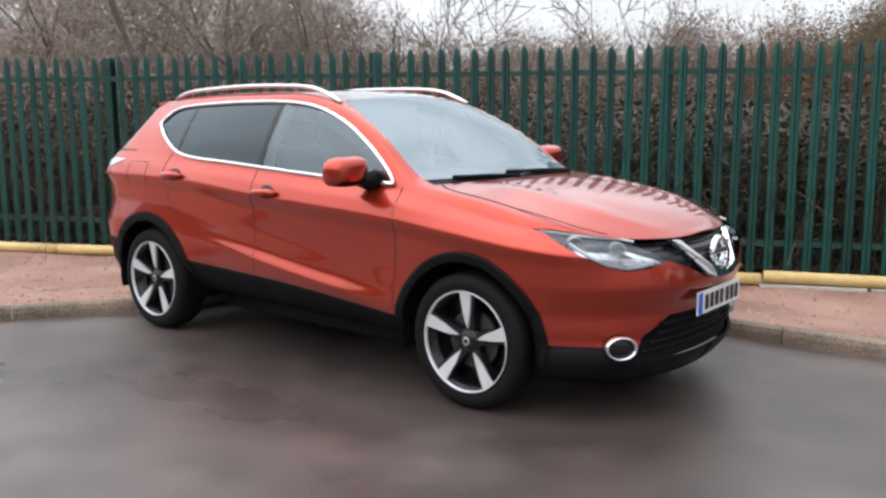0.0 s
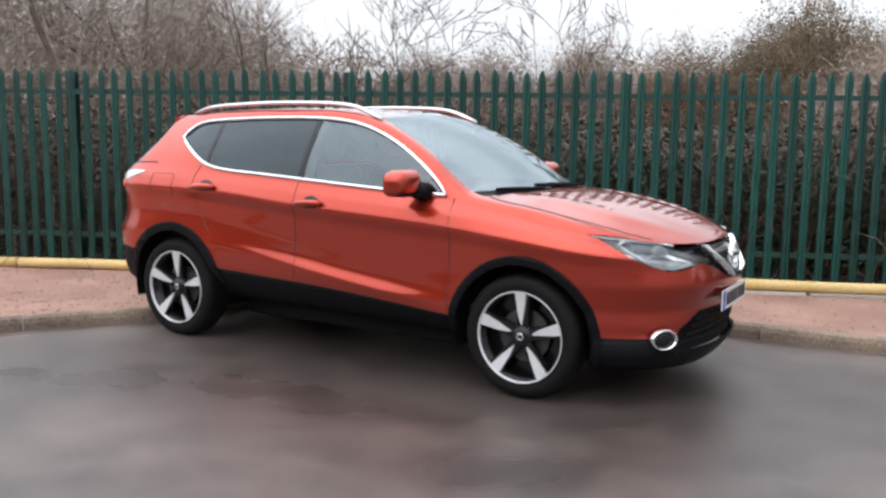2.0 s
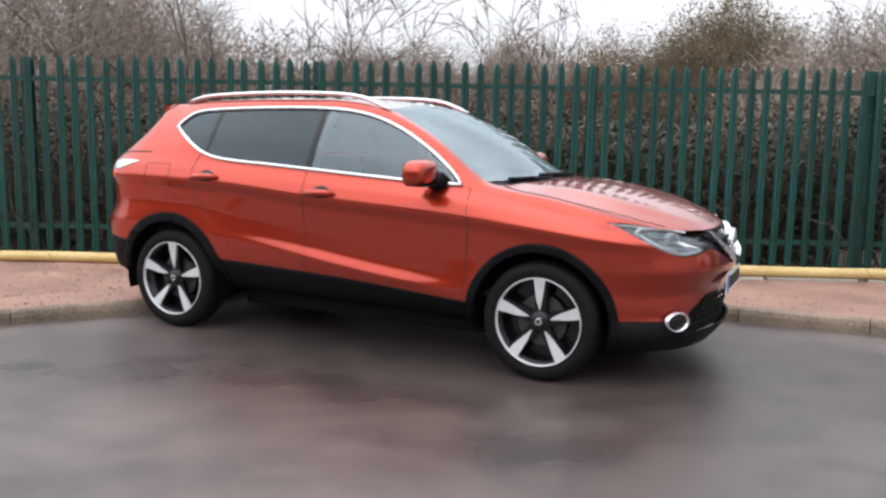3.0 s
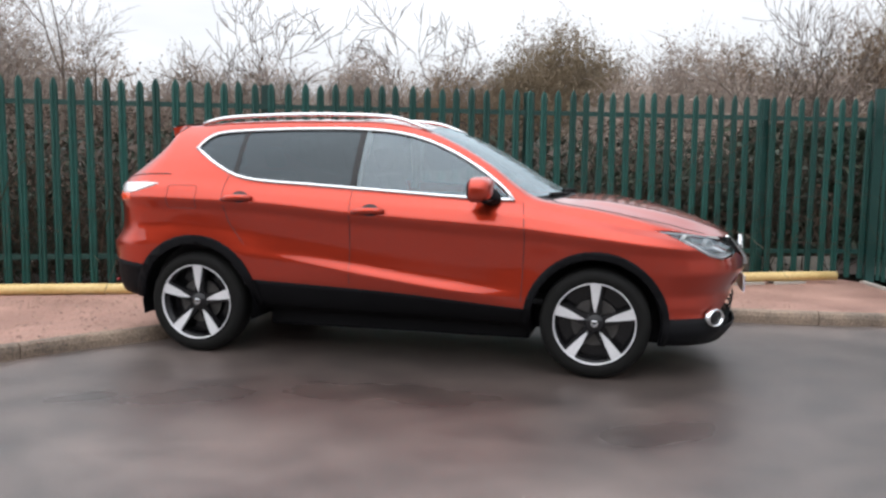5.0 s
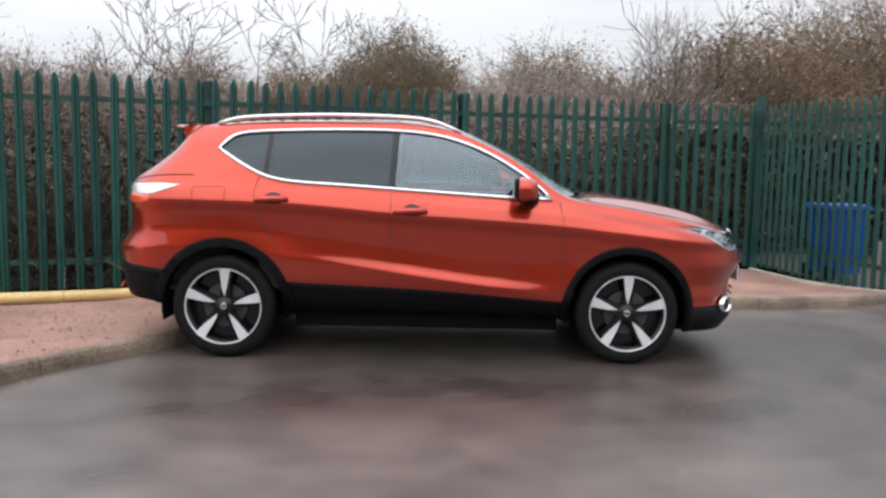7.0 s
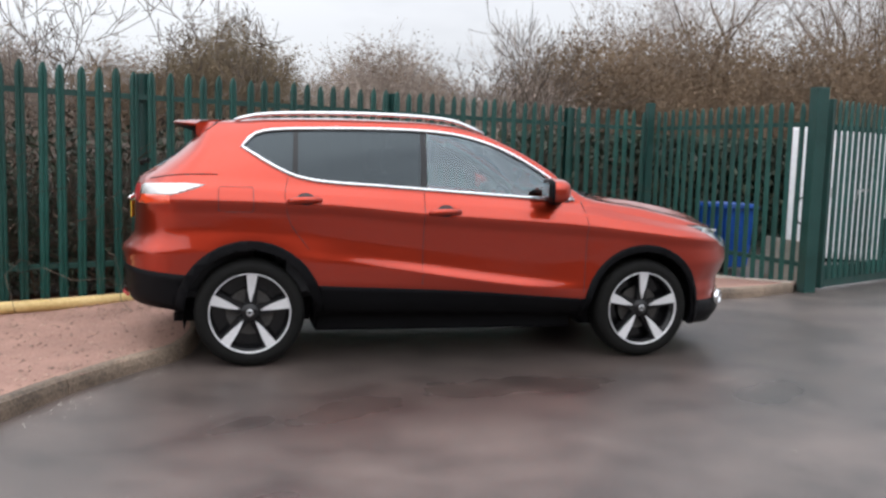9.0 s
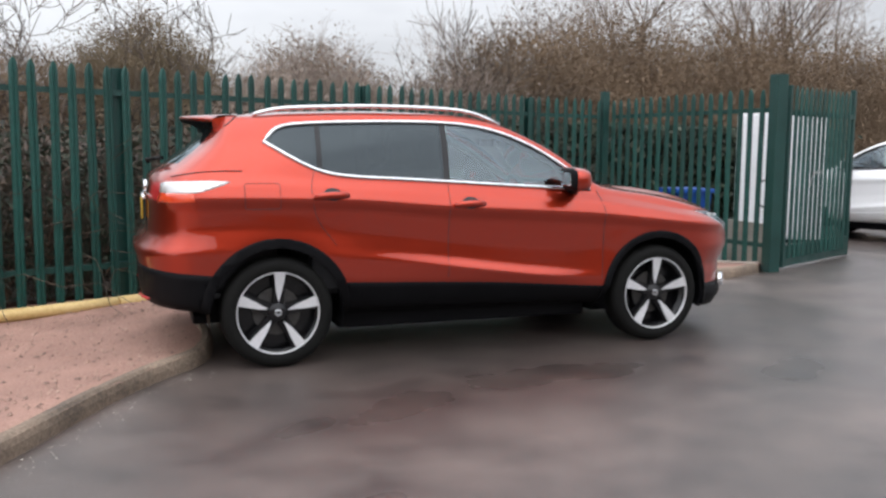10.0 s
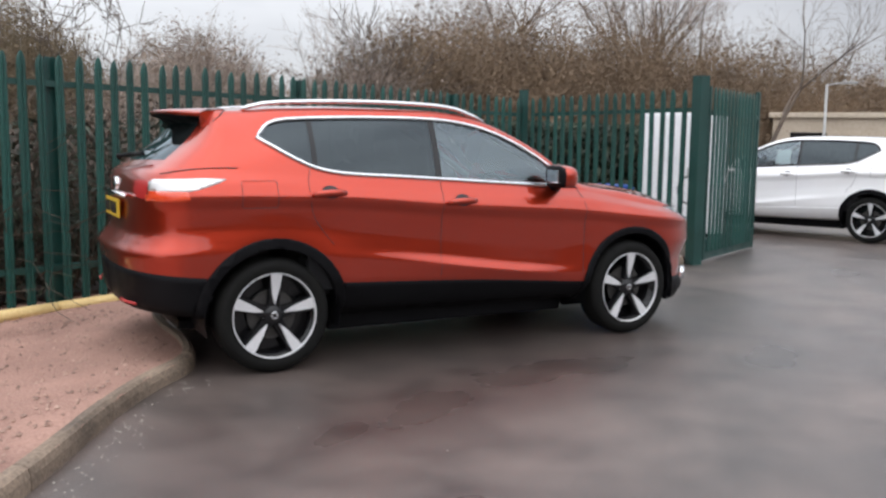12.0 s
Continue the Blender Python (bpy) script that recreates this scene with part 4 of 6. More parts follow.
    for y, x, z in ((-0.72, 1.865, 0.845), (-0.575, 2.00, 0.815)):
        for sy in (1, -1):
            bm = lathe([(0.0, 0.01), (0.030, 0.012), (0.036, 0.03), (0.043, 0.032), (0.046, 0.0)], 24, axis="x")
            bmesh.ops.rotate(bm, verts=bm.verts[:], cent=(0, 0, 0), matrix=Matrix.Rotation(-0.7 * sy, 3, "Z"))
            bmesh.ops.translate(bm, verts=bm.verts[:], vec=(x - 0.035, y * sy, z))
            part("headlight_projector", bm, M_STEEL, CAR, smooth=True)
    lamp.free()
    TAIL_W = [(-1.590, 1.134), (-1.64, 1.112), (-1.73, 1.083), (-1.80, 1.066), (-2.10, 1.066), (-2.10, 1.122), (-1.85, 1.134), (-1.70, 1.139)]
    TAIL_R = [(-1.80, 1.0655), (-1.795, 1.018), (-1.90, 1.010), (-2.10, 1.012), (-2.10, 1.0655)]
    out_only = lambda f: f.calc_center_median().y < -0.66
    for nm, poly, mat, lab in (("reversing_lamp", TAIL_W, M_CLEARLAMP, "silvery clear upper tail lamp"), ("tail_lamp", TAIL_R, M_REDLENS, "red lower tail lamp")):
        g = cut_out(side, poly, (0, 2), out_only)
        shift_along(g, 0.004)
        thicken(g, 0.02)
        part(nm, mirrored(g), mat, CAR, smooth=True)
        part(nm, g, mat, CAR, lab, smooth=True)
    g = cut_out(side, [(-0.655, 1.012), (-0.52, 1.03), (-0.48, 1.066), (-0.50, 1.122), (-0.655, 1.122)], (1, 2), lambda f: f.calc_center_median().x < -1.9)
    shift_along(g, 0.003)
    part("tailgate_lamp", mirrored(g), M_RED, CAR, smooth=True)
    part("tailgate_lamp", g, M_RED, CAR, "red lamp on the tailgate", smooth=True)
    # rear glass
    g = cut_out(side, [(-0.56, 1.235), (0.02, 1.225), (0.02, 1.475), (-0.44, 1.475)], (1, 2), lambda f: f.calc_center_median().x < -1.5)
    part("rear_window", both(g), M_PRIVACY, CAR, "dark tinted rear window", smooth=True)

    # grilles at the nose
    nose = lambda f: f.calc_center_median().x > 1.9
    g = cut_out(side, [(0.02, 0.505), (-0.36, 0.505), (-0.50, 0.42), (-0.56, 0.31), (0.02, 0.31)], (1, 2), nose)
    shift_along(g, -0.035)
    part("lower_grille", both(g), M_PLASTIC, CAR, "black slatted lower grille", smooth=True)

    # black lower body: sills, bumper skirts
    black = take(side, lambda c: c.z < z_black(c.x if abs(c.x) < 1.5 else c.x) + 0.001 and c.y < 1)
    part("lower_cladding", both(thicken(black, 0.015)), M_PLASTIC, CAR, "matt black lower bumpers and sills", smooth=True)

    # doors, flap
    FD = [(-0.232, 1.115), (-0.236, 0.80), (-0.238, 0.30), (0.80, 0.30), (0.872, 0.45), (0.884, 0.80), (0.882, 0.93), (0.862, 1.075), (0.83, 1.068)]
    RD = [(-0.2325, 1.115), (-0.2365, 0.80), (-0.2385, 0.30), (-0.86, 0.30), (-0.885, 0.60), (-0.96, 0.74), (-1.06, 0.86), (-1.10, 0.96), (-1.118, 1.10), (-1.102, 1.195), (-1.08, 1.215)]
    FLAP = [(-1.505, 0.972), (-1.312, 0.972), (-1.306, 0.985), (-1.306, 1.112), (-1.315, 1.124), (-1.505, 1.124), (-1.513, 1.112), (-1.513, 0.985)]
    for nm, poly in (("front_door", FD), ("rear_door", RD), ("fuel_flap", FLAP)):
        g = cut_out(side, poly, (0, 2), lambda f: f.calc_center_median().y < -0.6)
        part(nm if nm != "fuel_flap" else "quarter_patch", mirrored(g), M_PAINT, CAR, smooth=True, fix=False)
        part(nm, g, M_PAINT, CAR, smooth=True, fix=False)
    seams = [
        [(0.864, 1.066), (0.884, 0.93), (0.886, 0.80), (0.874, 0.46)], [(-0.233, 1.115), (-0.237, 0.80), (-0.238, 0.52)],
        [(-1.085, 1.212), (-1.117, 1.10), (-1.10, 0.96), (-1.06, 0.87), (-0.965, 0.745)], FLAP + FLAP[:1],
    ]
    for pts in seams:
        fine = smooth_line(pts, 0.03) if pts is not seams[3] else np.array([np.array(a) + (np.array(b) - np.array(a)) * k / 8 for a, b in zip(pts, pts[1:]) for k in range(8)] + [pts[-1]])
        part("panel_gap", surface_strip([tuple(p) for p in fine], 0.0024 if pts is not seams[3] else 0.0022, 0.0, 5), M_INK, CAR)
        part("panel_gap", mirrored(surface_strip([tuple(p) for p in fine], 0.0024 if pts is not seams[3] else 0.0022, 0.0, 5)), M_INK, CAR)

    for pts in ([(-1.52, 1.196), (-1.62, 1.196), (-1.72, 1.192), (-1.82, 1.180), (-1.92, 1.160)], [(-1.52, 1.53), (-1.56, 1.49), (-1.60, 1.46)]):
        fine = smooth_line(pts, 0.03)
        for sy in (-1, 1):
            part("panel_gap", tube([(x, sy * (rear_y(x, z) + 0.001), z) for x, z in fine], 0.004, 5), M_INK, CAR)

    # top: windscreen, bonnet, glass roof
    g = cut_out(top, [(0.20, 0.02), (0.20, -0.550), (0.42, -0.597), (0.70, -0.655), (0.93, -0.690), (1.00, -0.52), (1.055, -0.28), (1.075, 0.02)], (0, 1))
    part("windscreen", both(g), M_WSCREEN, CAR, "sloping clear windscreen", smooth=True)
    g = cut_out(top, [(0.9305, -0.6905), (1.0005, -0.5205), (1.0555, -0.2805), (1.0755, 0.02), (1.13, 0.02), (1.11, -0.30), (1.06, -0.56), (1.0, -0.70)], (0, 1))
    part("scuttle_panel", both(shift_along(g, -0.004)), M_PLASTIC, CAR, "black plastic panel below the windscreen", smooth=True)
    g = cut_out(top, [(0.198, 0.02), (0.198, -0.50), (0.05, -0.505), (-0.95, -0.48), (-0.97, 0.02)], (0, 1))
    part("glass_roof", both(g), surface("dark_roof_glass", (0.015, 0.018, 0.020), (0.03, 0.034, 0.036), 3.0, (0.04, 0.1), coat=1.0), CAR, "dark glossy panoramic glass roof", smooth=True)
    bon = cut_out(top, [(1.131, 0.02), (1.111, -0.30), (1.061, -0.56), (1.02, -0.665), (1.10, -0.700), (1.30, -0.715), (1.60, -0.715), (1.80, -0.690), (1.95, -0.625), (2.09, -0.50), (2.2, -0.3), (2.25, 0.02)], (0, 1))
    part("bonnet", both(bon), M_PAINT, CAR, smooth=True)
    seam = smooth_line([(1.02, -0.665), (1.10, -0.700), (1.30, -0.715), (1.60, -0.715), (1.80, -0.690), (1.95, -0.625)], 0.04)
    top_tree = []
    for x, y in seam:
        e = min(edge, key=lambda p: abs(p.x - x))
        t = min(1, abs(y) / max(abs(e.y), 1e-3))
        zc = max(z_centre(x), e.z)
        crown = 0.012 * math.exp(-((t - 0.62) / 0.10) ** 2) * min(1, (x - 1.05) / 0.3) if x > 1.05 else 0
        top_tree.append((x, y, z_edge(x) + (zc - z_edge(x)) * (1 - t ** 2.5) + crown + 0.001))
    part("panel_gap", tube(top_tree, 0.0024, 5), M_INK, CAR)
    part("panel_gap", mirrored(tube(top_tree, 0.0024, 5)), M_INK, CAR)

    # painted rest
    me = bpy.data.meshes.new("t")
    top.to_mesh(me)
    side.from_mesh(me)
    bpy.data.meshes.remove(me)
    both(side)
    part("body", side, M_PAINT, CAR, "orange-red metallic painted shell", smooth=True)
    top.free()


build_car()


def arch_liner(cx, sy):
    bm = bmesh.new()
    for k in range(24):
        a, b = math.pi * (-0.08 + 1.16 * k / 24), math.pi * (-0.08 + 1.16 * (k + 1) / 24)
        r = 0.405
        p = [(cx + r * math.cos(q), WHEEL_Z + r * math.sin(q)) for q in (a, b)]
        vs = [bm.verts.new((p[0][0], sy * 0.86, p[0][1])), bm.verts.new((p[1][0], sy * 0.86, p[1][1])), bm.verts.new((p[1][0], sy * 0.52, p[1][1])), bm.verts.new((p[0][0], sy * 0.52, p[0][1]))]
        bm.faces.new(vs)
    vs = [bm.verts.new((cx + 0.405 * math.cos(math.pi * (-0.08 + 1.16 * k / 24)), sy * 0.52, WHEEL_Z + 0.405 * math.sin(math.pi * (-0.08 + 1.16 * k / 24)))) for k in range(25)]
    bm.faces.new(vs)
    bmesh.ops.remove_doubles(bm, verts=bm.verts[:], dist=0.0005)
    part("arch_liner", bm, M_PLASTIC, CAR)


for cx in (WHEEL_X, -WHEEL_X):
    for sy in (1, -1):
        arch_liner(cx, sy)

bm = bmesh.new()
box(bm, -1.80, 2.05, -0.50, 0.50, 0.23, 0.29, 0.01)
box(bm, -0.90, 0.90, -0.60, 0.60, 0.17, 0.30, 0.02)
box(bm, -1.80, -1.0, -0.30, 0.45, 0.25, 0.36, 0.03)
box(bm, 1.0, 1.95, -0.50, 0.50, 0.17, 0.30, 0.02)
part("underbody", bm, M_PLASTIC, CAR)


def road_wheel(parent, x, sy, spin, tyre_label=""):
    """A five-spoke alloy wheel with its tyre; outer face on the side sy."""
    out = sy * 0.875
    hub = Vector((x, 0, WHEEL_Z))
    ob = empty("wheel")
    ob.parent = parent
    prof = [(0.235, -0.205), (0.290, -0.212), (0.325, -0.200), (0.338, -0.175), (0.342, -0.11), (0.338, -0.045), (0.326, -0.018), (0.300, -0.004), (0.272, -0.004), (0.255, -0.012), (0.246, -0.02), (0.235, -0.03)]
    bm = lathe([(r, out + sy * h) for r, h in prof], 64, centre=(x, 0, WHEEL_Z))
    part("tyre", bm, M_RUBBER, ob, "black low-profile tyre", smooth=True)
    bm = lathe([(0.242, out - sy * 0.20), (0.240, out - sy * 0.022), (0.236, out - sy * 0.022), (0.225, out - sy * 0.17)], 64, centre=(x, 0, WHEEL_Z))
    part("barrel", bm, M_GLOSSBLK, ob, smooth=True)
    bm = lathe([(0.246, out - sy * 0.020), (0.251, out - sy * 0.010), (0.251, out - sy * 0.003), (0.2475, out - sy * 0.002), (0.243, out - sy * 0.010), (0.243, out - sy * 0.021)], 64, centre=(x, 0, WHEEL_Z))
    part("rim", bm, M_ALLOY, ob, "bright machined rim edge", smooth=True)
    bm = lathe([(0.0, out - sy * 0.12), (0.232, out - sy * 0.12), (0.232, out - sy * 0.13), (0.0, out - sy * 0.13)], 40, centre=(x, 0, WHEEL_Z))
    part("brake_backing", bm, M_GLOSSBLK, ob)
    bm = lathe([(0.0, out - sy * 0.085), (0.145, out - sy * 0.085), (0.145, out - sy * 0.098), (0.0, out - sy * 0.098)], 40, centre=(x, 0, WHEEL_Z))
    part("brake_disc", bm, surface("brake_steel", (0.05, 0.048, 0.046), (0.10, 0.095, 0.09), 9.0, (0.4, 0.6), metal=0.6), ob)
    for k in range(5):
        q = spin + 2 * math.pi * k / 5
        rad, tan = Vector((math.cos(q), 0, math.sin(q))), Vector((-math.sin(q), 0, math.cos(q)))

        def pt(r, t, dep):
            return hub + rad * r + tan * t + Vector((0, out - sy * dep, 0))

        # black carrier spoke
        bm = bmesh.new()
        outl = [(0.03, 0.032), (0.12, 0.026), (0.238, 0.034), (0.238, -0.052), (0.12, -0.036), (0.03, -0.034)]
        a = [bm.verts.new(pt(r, t, 0.020 + 0.03 * (1 - r / 0.24))) for r, t in outl]
        b = [bm.verts.new(pt(r, t * 1.2, 0.075)) for r, t in outl]
        bm.faces.new(a)
        bm.faces.new(b[::-1])
        for i in range(6):
            bm.faces.new((a[i], a[(i + 1) % 6], b[(i + 1) % 6], b[i]))
        part("spoke", bm, M_GLOSSBLK, ob)
        # machined face
        bm = bmesh.new()
        outl = [(0.064, -0.003), (0.09, 0.007), (0.13, 0.017), (0.18, 0.023), (0.241, 0.031), (0.243, -0.035), (0.20, -0.030), (0.15, -0.022), (0.10, -0.011)]
        a = [bm.verts.new(pt(r, t, 0.008 + 0.028 * (1 - r / 0.24))) for r, t in outl]
        b = [bm.verts.new(pt(r, t, 0.022 + 0.03 * (1 - r / 0.24))) for r, t in outl]
        bm.faces.new(a)
        bm.faces.new(b[::-1])
        for i in range(len(outl)):
            bm.faces.new((a[i], a[(i + 1) % len(outl)], b[(i + 1) % len(outl)], b[i]))
        part("spoke_face", bm, M_ALLOY, ob, "bright machined spoke")
    bm = lathe([(0.0, out - sy * 0.022), (0.022, out - sy * 0.022), (0.030, out - sy * 0.026), (0.048, out - sy * 0.032), (0.062, out - sy * 0.045), (0.066, out - sy * 0.07)], 32, centre=(x, 0, WHEEL_Z))
    part("hub_cap", bm, M_GLOSSBLK, ob, smooth=True)
    bm = lathe([(0.012, out - sy * 0.020), (0.017, out - sy * 0.018), (0.021, out - sy * 0.0205)], 24, centre=(x, 0, WHEEL_Z))
    part("hub_badge", bm, M_CHROME, ob, smooth=True)
    for k in range(5):
        q = spin + math.pi / 5 + 2 * math.pi * k / 5
        c = hub + Vector((math.cos(q) * 0.055, out - sy * 0.05, math.sin(q) * 0.055))
        part("wheel_nut", lathe([(0.0, -0.012 if sy > 0 else 0.0), (0.010, -0.012 if sy > 0 else 0.0), (0.010, 0.0 if sy > 0 else 0.012), (0.0, 0.0 if sy > 0 else 0.012)], 6, centre=c), M_STEEL, ob)
    return ob


road_wheel(CAR, WHEEL_X, -1, radians(90))
road_wheel(CAR, -WHEEL_X, -1, radians(88))
road_wheel(CAR, WHEEL_X, 1, radians(70))
road_wheel(CAR, -WHEEL_X, 1, radians(20))


# ---- car fittings ----
def door_handle(x, z):
    for sy in (-1, 1):
        y = half_width(x, z)
        bm = bmesh.new()
        pts = [(x - 0.105, z - 0.004), (x - 0.06, z + 0.004), (x, z + 0.008), (x + 0.06, z + 0.010), (x + 0.105, z + 0.006)]
        tube([(p, sy * (half_width(p, q) + (0.012 if abs(p - x) > 0.09 else 0.030)), q) for p, q in pts], [0.013, 0.021, 0.023, 0.021, 0.014], 10, bm)
        part("door_handle", bm, M_PAINT, CAR, smooth=True)
        # shade of the handle recess, painted as a black disc on the door skin
        cup = lathe([(0.0, 0.0), (0.030, 0.001), (0.038, 0.004)], 20)
        for v in cup.verts:
            v.co = Vector((x + 0.01 + v.co.x * 1.5, sy * (half_width(x + v.co.x * 1.5, z + 0.012 + v.co.z * 1.0) + 0.003 + v.co.y * 0.3), z + 0.012 + v.co.z * 1.0))
        part("handle_cup", cup, M_INK, CAR, smooth=True)


door_handle(-0.106, 0.985)
door_handle(-1.000, 1.046)


def mirror(sy):
    root = empty("door_mirror")
    root.parent = CAR
    bm = bmesh.new()
    bmesh.ops.create_uvsphere(bm, u_segments=28, v_segments=18, radius=1.0)
    for v in bm.verts:
        x, y, z = v.co
        e = lambda c, p: math.copysign(abs(c) ** p, c)
        fx = e(x, 0.75) * (0.100 if x > 0 else 0.050)
        v.co = Vector((0.600 + fx, sy * (0.957 + e(y, 0.6) * 0.125), 1.148 + e(z, 0.62) * 0.074 - 0.012 * y * sy * -1))
    bezel = take(bm, lambda c: c.x < 0.578)
    part("mirror_shell", bm, M_PAINT, root, smooth=True)
    part("mirror_bezel", bezel, M_PLASTIC, root, "black plastic rear bezel", smooth=True)
    part("mirror_glass", boxed(0.545, 0.552, min(sy * 0.89, sy * 1.02), max(sy * 0.89, sy * 1.02), 1.105, 1.190, 0.002), M_CHROME, root, "mirror glass")
    bm = tube([(0.68, sy * 0.79, 1.085), (0.655, sy * 0.84, 1.092), (0.625, sy * 0.89, 1.110)], [0.055, 0.046, 0.038], 12)
    part("mirror_arm", bm, M_PLASTIC, root, "black plastic mirror foot", smooth=True)
    bm = boxed(0.575, 0.687, min(sy * 0.87, sy * 1.04), max(sy * 0.87, sy * 1.04), 1.072, 1.082, 0.003)
    part("mirror_base", bm, M_PLASTIC, root)


mirror(-1)
mirror(1)


def roof_rail(sy):
    pts = smooth_line([(-1.42, 0.540, 1.536), (-1.30, 0.548, 1.570), (-1.09, 0.562, 1.590), (-0.61, 0.582, 1.605), (-0.14, 0.576, 1.597), (0.06, 0.580, 1.566), (0.22, 0.590, 1.500)], 0.06)
    part("roof_rail", tube([(x, sy * y, z) for x, y, z in pts], 0.017, 10, squash=0.8), M_CHROME, CAR, "satin silver roof rail", smooth=True)


roof_rail(-1)
roof_rail(1)


def spoiler():
    bm = bmesh.new()
    rows = []
    for j in range(13):
        t = -1 + 2 * j / 12
        y = 0.53 * t
        tip = -1.835 + 0.17 * abs(t) ** 2.4
        drop = 0.020 * t * t
        rows.append([bm.verts.new((x, y, z - drop)) for x, z in ((-1.50, 1.556), (-1.62, 1.549), (tip + 0.015, 1.534), (tip, 1.524), (tip + 0.012, 1.508), (-1.70, 1.500), (-1.60, 1.488))])
    for a, b in zip(rows, rows[1:]):
        for k in range(4):
            bm.faces.new((a[k], a[k + 1], b[k + 1], b[k]))
    part("spoiler", bm, M_PAINT, CAR, smooth=True)
    bm = bmesh.new()
    rows = []
    for j in range(13):
        t = -1 + 2 * j / 12
        y = 0.525 * t
        tip = -1.835 + 0.17 * abs(t) ** 2.4
        drop = 0.020 * t * t
        rows.append([bm.verts.new((x, y, z - drop)) for x, z in ((tip + 0.013, 1.509), (tip + 0.06, 1.494), (-1.68, 1.470), (-1.645, 1.440))])
    for a, b in zip(rows, rows[1:]):
        for k in range(3):
            bm.faces.new((a[k], a[k + 1], b[k + 1], b[k]))
    part("spoiler_underside", bm, M_PLASTIC, CAR, "black spoiler underside", smooth=True)
    for sy in (-1, 1):
        bm = bmesh.new()
        vs = [bm.verts.new((x, sy * y, z)) for x, y, z in ((-1.52, 0.535, 1.534), (-1.665, 0.528, 1.508), (-1.66, 0.525, 1.488), (-1.655, 0.520, 1.430), (-1.60, 0.535, 1.440))]
        bm.faces.new(vs)
        thicken(bm, 0.01)
        part("spoiler_fin", bm, M_PAINT, CAR)


spoiler()


def wiper(pts, r):
    part("wiper", tube(pts, r, 6), M_PLASTIC, CAR)


wiper([(-2.03, 0.0, 1.235), (-2.04, -0.02, 1.25), (-1.985, -0.20, 1.262), (-1.955, -0.38, 1.268)], 0.014)
wiper([(1.075, -0.05, 1.095), (1.06, -0.30, 1.105), (1.005, -0.55, 1.108)], 0.012)
wiper([(1.07, 0.50, 1.095), (1.065, 0.2, 1.110), (1.045, -0.12, 1.118)], 0.012)


def plate(x, y0, y1, z0, z1, mat, band, front):
    root = empty("number_plate")
    root.parent = CAR
    part("plate", boxed(x - 0.004, x + 0.004, y0, y1, z0, z1, 0.002), mat, root)
    f = x + (0.0065 if front else -0.0065)
    if band:
        part("band", boxed(f - 0.001, f + 0.001, y0 + 0.004, y0 + 0.048, z0 + 0.004, z1 - 0.004), M_PLATEB, root)
    n = 7
    w = (y1 - y0 - 0.10) / n
    for k in range(n):
        c = y0 + 0.07 + w * (k + 0.5) + (0.012 if k > 3 else 0)
        part("bar", boxed(f - 0.001, f + 0.001, c - w * 0.34, c + w * 0.34, z0 + 0.02, z1 - 0.02), M_INK, root)


plate(2.235, -0.26, 0.26, 0.492, 0.603, M_PLATEW, True, True)
plate(-2.078, -0.26, 0.26, 0.885, 0.995, M_PLATEY, False, False)

# nose: chrome V, round badge, fog lamps, grille bars
for sy in (-1, 1):
    bm = bmesh.new()
    outl = [(0.275, 0.850), (0.335, 0.856), (0.19, 0.690), (0.105, 0.660), (0.0, 0.655), (0.0, 0.690), (0.085, 0.697), (0.135, 0.715)]
    outl = [(y, z) for y, z in outl]
    a = [bm.verts.new((x_front(z) - 0.02 - 0.28 * y * y, sy * y, z)) for y, z in outl]
    b = [bm.verts.new((x_front(z) + 0.022 - 0.28 * y * y, sy * y, z)) for y, z in outl]
    bm.faces.new(b)
    bm.faces.new(a[::-1])
    for i in range(len(outl)):
        bm.faces.new((a[i], a[(i + 1) % len(outl)], b[(i + 1) % len(outl)], b[i]))
    bmesh.ops.bevel(bm, geom=bm.edges[:], offset=0.005, segments=2, affect="EDGES")
    part("chrome_vee", bm, M_CHROME, CAR, "bright chrome grille vee", smooth=False)
bm = lathe([(0.050, 2.215), (0.058, 2.235), (0.072, 2.235), (0.076, 2.21)], 36, axis="x", centre=(0, 0, 0.775))
part("front_badge", bm, M_CHROME, CAR, "plain round chrome badge", smooth=True)
part("badge_bar", boxed(2.222, 2.236, -0.085, 0.085, 0.762, 0.788, 0.003), M_CHROME, CAR)
for z in (0.72, 0.76, 0.80, 0.84):
    w = 0.20 + (z - 0.70) * 1.6
    pts = [(x_front(z) - 0.012 - 0.30 * (w * t) ** 2, w * t, z) for t in np.linspace(-1, 1, 11)]
    part("grille_bar", tube(pts, 0.005, 5), M_PLASTIC, CAR)
for z in (0.35, 0.39, 0.43, 0.47):
    w = 0.56 - (z - 0.31) * 0.9
    pts = [(x_front(z) - 0.055 - 0.28 * (w * t) ** 2, w * t, z) for t in np.linspace(-1, 1, 13)]
    part("grille_bar", tube(pts, 0.007, 5), M_PLASTIC, CAR)
